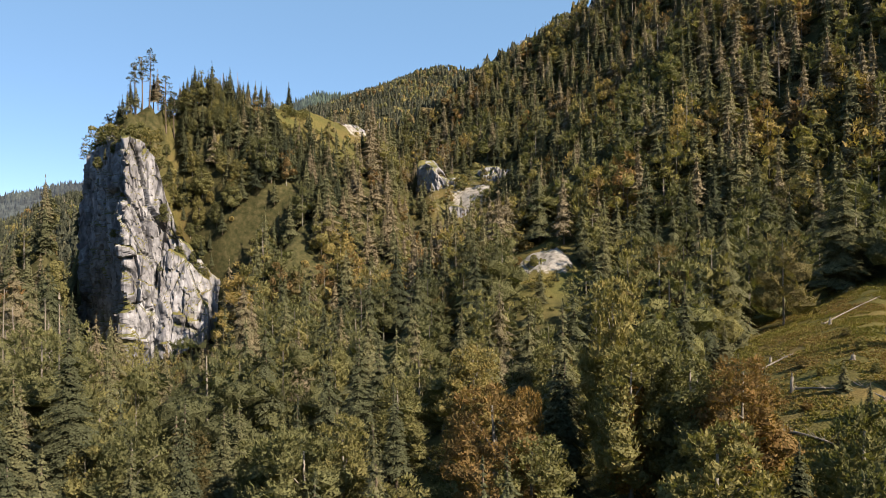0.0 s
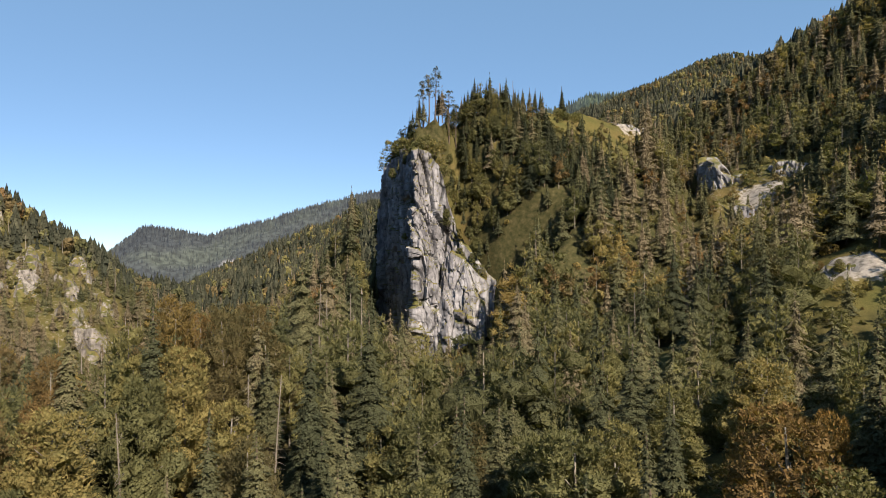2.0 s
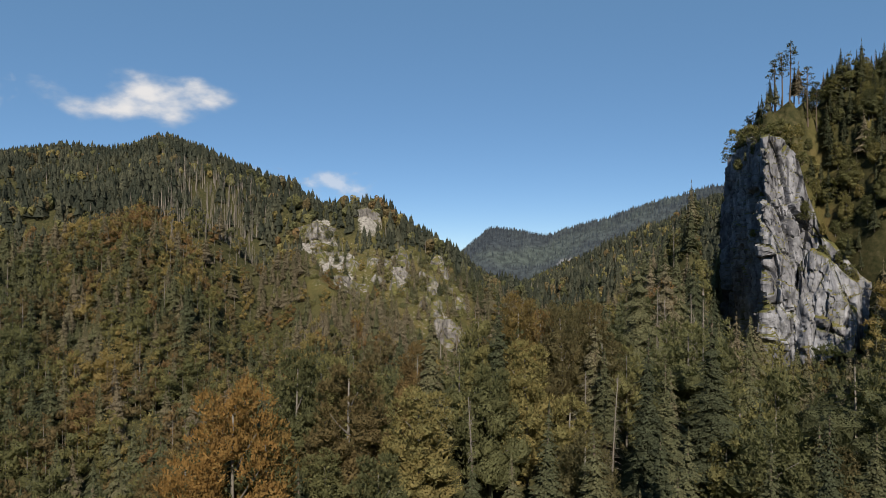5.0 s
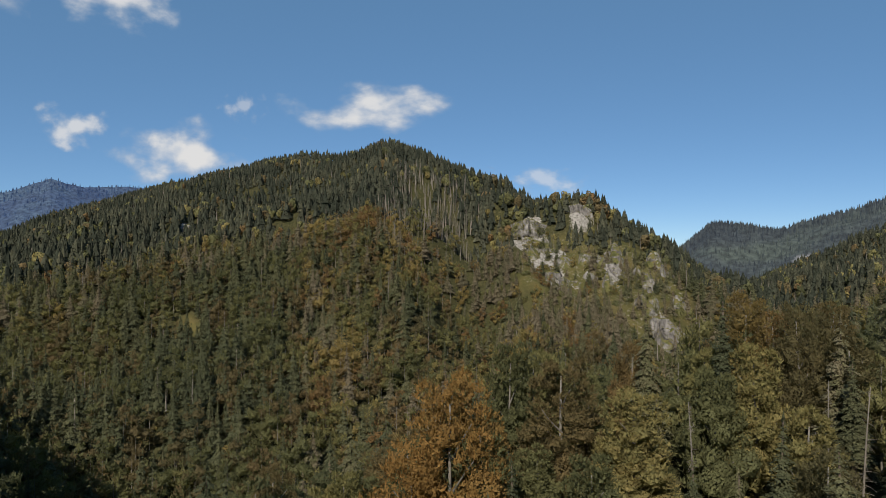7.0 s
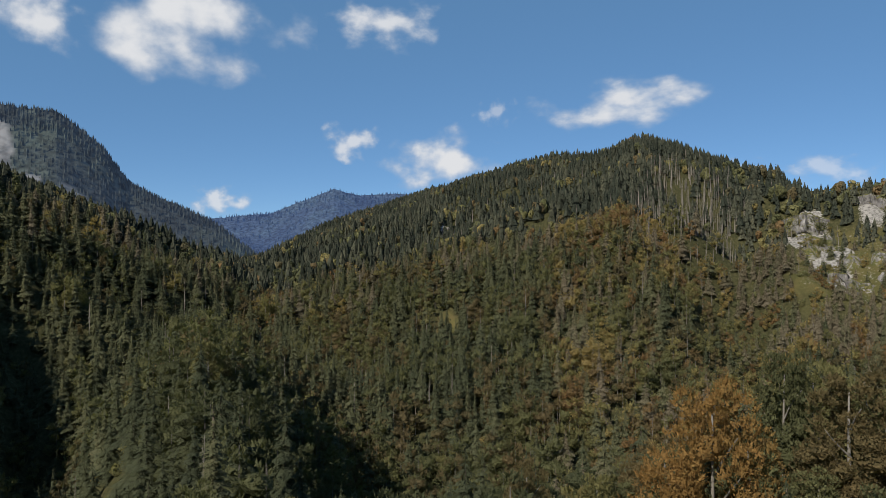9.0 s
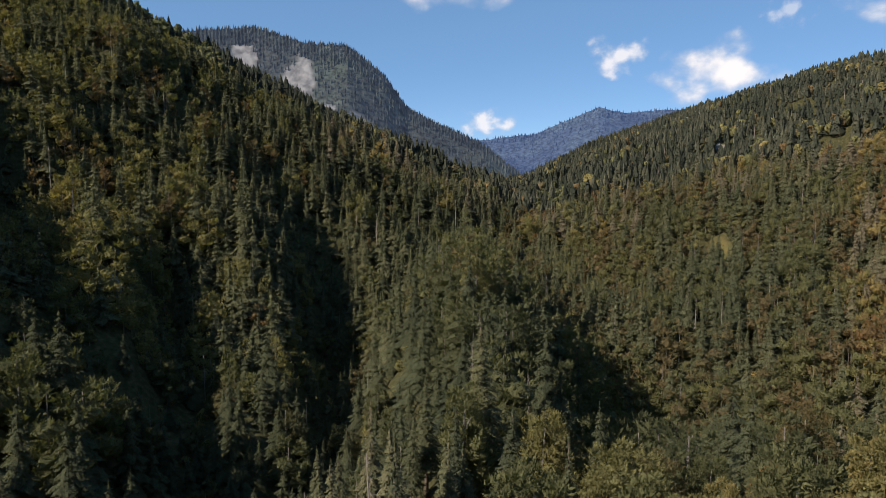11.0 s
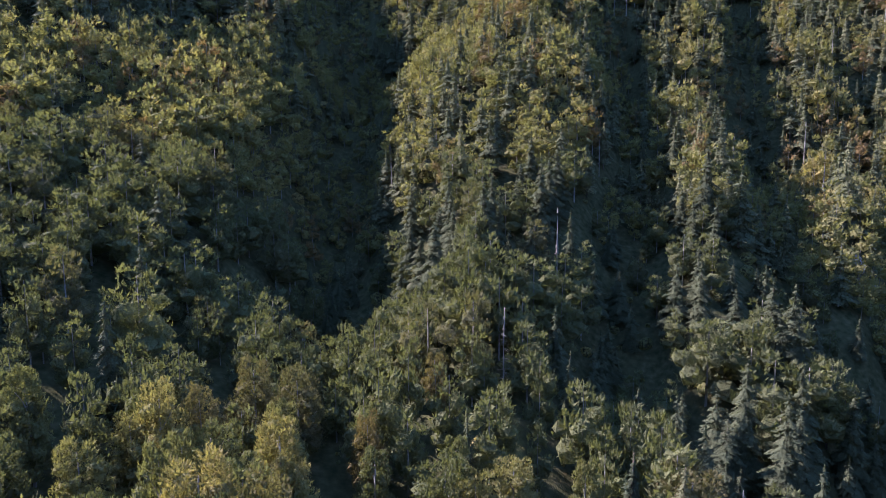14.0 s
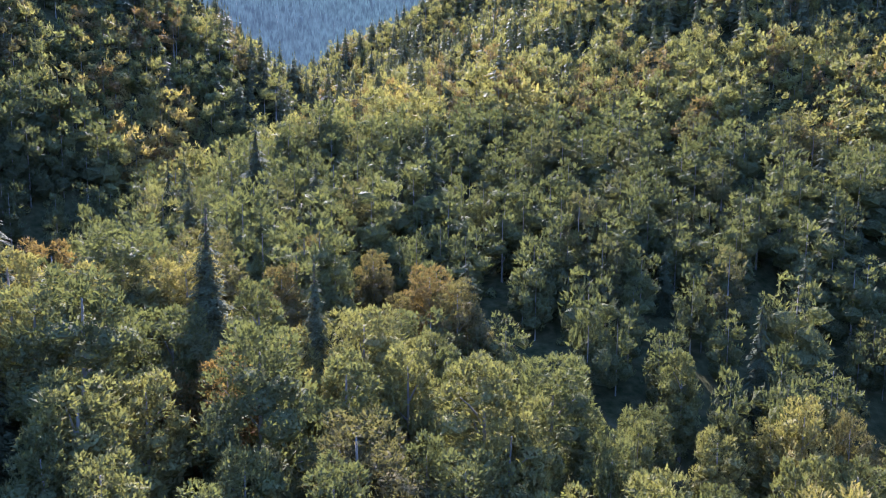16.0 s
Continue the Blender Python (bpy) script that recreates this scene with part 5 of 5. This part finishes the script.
def stump(bearing, r, h, w):
    x, y, _ = spot(bearing, r)
    z = float(land(np.array([x]), np.array([y]))[0])
    top = tagged(new("tree_stump"), "broken bleached tree stump standing in the grass", "stump", "stumps on the meadow")
    top.matrix_basis = Matrix.Translation((x, y, z - 0.15))
    v, f = tube((0, 0, 0), (0.05 * h, 0, h), w, w * 0.75, 9, 0.05)
    part("stem", tri_mesh("stem", v, f, [DEAD_WOOD], smooth=True), top)
    v, f = joined([tube((0, 0, h * 0.9), (0.25 * w * math.cos(a) + 0.05 * h, 0.25 * w * math.sin(a), h * (1.15 + 0.2 * RNG.random())), w * 0.3, 0.02, 4) for a in (0.3, 1.7, 3.4, 4.9)])
    part("splinters", tri_mesh("splinters", v, f, [DEAD_WOOD]), top, "pale splintered break")
    v, f = joined([tube((0, 0, 0.35), (1.9 * w * math.cos(a), 1.9 * w * math.sin(a), 0.02), w * 0.5, w * 0.12, 5) for a in (0, 1.3, 2.4, 3.9, 5.1)])
    part("roots", tri_mesh("roots", v, f, [DEAD_WOOD]), top)


for row in ((-27.0, 107, 2.4, 0.24), (-20.9, 134, 3.0, 0.22), (-29.6, 143, 1.3, 0.28), (-33.1, 131, 2.2, 0.26), (-25.6, 127, 1.2, 0.28), (-31.0, 116, 0.9, 0.35)):
    stump(*row)

# young spruces and bushes coming up on the meadow: kind, bearing, distance, height, breadth
for k, bearing, r, h, w in (("spruce", -30.4, 103, 4.6, 1.7), ("spruce", -32.0, 93, 4.8, 1.7), ("spruce", -27.4, 76, 6.0, 1.6), ("spruce", -32.6, 79, 5.0, 1.8), ("spruce", -24.6, 118, 5.0, 1.6), ("spruce", -23.4, 121, 5.5, 1.6), ("spruce", -25.2, 116, 3.6, 1.8),
                            ("spruce", -20.6, 141, 9.5, 1.5), ("spruce", -21.6, 143, 10.5, 1.4), ("spruce", -22.4, 139, 8.0, 1.5), ("spruce", -19.6, 139, 8.5, 1.4), ("spruce", -30.0, 86, 2.2, 1.8), ("beech", -29.0, 112, 1.8, 1.9), ("beech", -26.0, 104, 2.0, 1.9),
                            ("beech", -31.5, 121, 2.2, 1.9), ("russet", -30.6, 131, 1.8, 2.0), ("russet", -28.0, 98, 1.6, 2.0), ("beech", -32.4, 110, 1.6, 2.0), ("russet", -27.8, 119, 1.7, 2.0)):
    x, y, _ = spot(bearing, r)
    plant(k, x, y, h, w)


def meadow_grass():
    """Rank autumn grass and bracken on the near clearing: tufts of bent blades."""
    n = 44000
    b, r = -36 + 22 * RNG.random(n * 2), 62 + 130 * RNG.random(n * 2) ** 0.8
    x, y = -np.sin(np.radians(b)) * r, np.cos(np.radians(b)) * r
    keep = (cover(x, y, MEADOWS) > 0.35) & (rough(x, y, 4, 2, 12) > -0.35)
    x, y = x[keep][:n], y[keep][:n]
    z = land(x, y)
    h = (0.10 + 0.22 * RNG.random(len(x))) * (1 + 0.8 * np.clip(rough(x, y, 6, 2, 15), -0.5, 1))
    V = np.zeros((len(x), 3, 3, 3))
    for k in range(3):
        a = RNG.random(len(x)) * 6.28
        w = 0.10 + 0.12 * RNG.random(len(x))
        V[:, k, 0] = np.c_[x - np.sin(a) * w, y + np.cos(a) * w, z - 0.05]
        V[:, k, 1] = np.c_[x + np.sin(a) * w, y - np.cos(a) * w, z - 0.05]
        lean = 0.35 * RNG.random(len(x))
        V[:, k, 2] = np.c_[x + np.cos(a) * lean, y + np.sin(a) * lean, z + h]
    tint = np.clip(0.5 + 0.6 * rough(x, y, 9, 2, 18) + 0.15 * RNG.normal(size=len(x)), 0, 1)
    me = tri_mesh("grass", V.reshape(-1, 3), np.arange(len(x) * 9).reshape(-1, 3), [GRASS], np.repeat(tint, 9))
    tagged(new("grass", me), "rank yellow-brown autumn grass and bracken on the meadow", "grass", kind="stuff")


GRASS = foliage("meadow_grass", ((0.0, (0.085, 0.095, 0.030)), (0.4, (0.14, 0.13, 0.040)), (0.75, (0.165, 0.130, 0.052)), (1.0, (0.165, 0.105, 0.048))), 0.25)
meadow_grass()


# ---- fair-weather clouds low over the far hills ----
def cloud_material():
    m = bpy.data.materials.new("cloud_vapour")
    m.use_nodes = True
    n, l = m.node_tree.nodes, m.node_tree.links
    n.remove(n["Principled BSDF"])
    co, info = n.new("ShaderNodeTexCoord"), n.new("ShaderNodeObjectInfo")
    add = n.new("ShaderNodeVectorMath")
    add.operation = "MULTIPLY_ADD"
    add.inputs[1].default_value = (1.6, 1.0, 1.0)
    l.new(co.outputs["Object"], add.inputs[0])
    off = n.new("ShaderNodeCombineXYZ")
    l.new(maths(n, l, "MULTIPLY", info.outputs["Random"], 57.0), off.inputs[0])
    l.new(maths(n, l, "MULTIPLY", info.outputs["Random"], 31.0), off.inputs[1])
    l.new(off.outputs[0], add.inputs[2])
    puff = n.new("ShaderNodeTexNoise")
    puff.inputs["Scale"].default_value, puff.inputs["Detail"].default_value, puff.inputs["Roughness"].default_value = 1.15, 6.0, 0.48
    l.new(add.outputs[0], puff.inputs["Vector"])
    sep = n.new("ShaderNodeSeparateXYZ")
    l.new(co.outputs["Object"], sep.inputs[0])
    body = maths(n, l, "SUBTRACT", 0.98, maths(n, l, "SQRT", maths(n, l, "ADD", maths(n, l, "MULTIPLY", sep.outputs["X"], sep.outputs["X"]), maths(n, l, "MULTIPLY", sep.outputs["Y"], sep.outputs["Y"]))))
    thick = maths(n, l, "ADD", body, maths(n, l, "MULTIPLY_ADD", puff.outputs["Fac"], 2.6, -1.5))
    soft = n.new("ShaderNodeMapRange")
    soft.interpolation_type = "SMOOTHSTEP"
    soft.inputs["From Min"].default_value, soft.inputs["From Max"].default_value = 0.0, 0.75
    l.new(thick, soft.inputs["Value"])
    em, tr, ms = n.new("ShaderNodeEmission"), n.new("ShaderNodeBsdfTransparent"), n.new("ShaderNodeMixShader")
    att = n.new("ShaderNodeAttribute")
    att.attribute_name = "thickness"
    l.new(mix(n, l, soft.outputs[0], (0.42, 0.50, 0.62), (0.80, 0.81, 0.84)), em.inputs["Color"])
    em.inputs["Strength"].default_value = 0.72
    l.new(maths(n, l, "MULTIPLY", soft.outputs[0], att.outputs["Fac"]), ms.inputs["Fac"])
    l.new(tr.outputs[0], ms.inputs[1])
    l.new(em.outputs[0], ms.inputs[2])
    l.new(ms.outputs[0], n["Material Output"].inputs["Surface"])
    return m


CLOUD = cloud_material()


def cloud(bearing, height, wide, tall, density):
    """A low cumulus far off: bearing and height in degrees, spread in degrees."""
    r = 4700.0
    x, y, _ = spot(bearing, r)
    k = np.linspace(-1, 1, 9)
    A, B = np.meshgrid(k, k, indexing="ij")
    bulge = 0.15 * (1 - A * A) * (1 - B * B)
    me = tri_mesh("cloud", np.c_[A.ravel(), B.ravel(), bulge.ravel()], grid_tris(9, 9), [CLOUD], smooth=True, extra={"thickness": np.full(81, density)})
    ob = tagged(new("backdrop", me), "small white fair-weather cumulus cloud over the hills", "cloud", kind="structure")
    ob.matrix_basis = Matrix.Translation((x, y, r * math.tan(radians(height)))) @ pose(0, 0, 0, 90, 0, bearing + 180)
    ob.scale = (r * radians(wide) * 0.66, r * radians(tall) * 0.62, 60)


for row in ((74.0, 12.6, 13, 5.0, 0.95), (88.8, 8.2, 10, 5.5, 1.0), (97, 9.8, 5.5, 3.2, 0.8), (84.4, 12.2, 3.5, 2.6, 0.4), (93.6, 19.3, 10, 5.0, 0.9), (110.0, 18.2, 16, 8.5, 1.0),
            (121.5, 17.8, 9, 6.0, 0.95), (107.6, 4.6, 4.5, 2.6, 0.8), (59.8, 6.4, 6, 2.6, 0.5), (64.6, 6.6, 4.5, 2.2, 0.5)):
    cloud(*row)


# models that stand nowhere are taken away again
for models in MODELS.values():
    for ob in models:
        if ob not in used:
            for o in (*ob.children_recursive, ob):
                bpy.data.objects.remove(o)
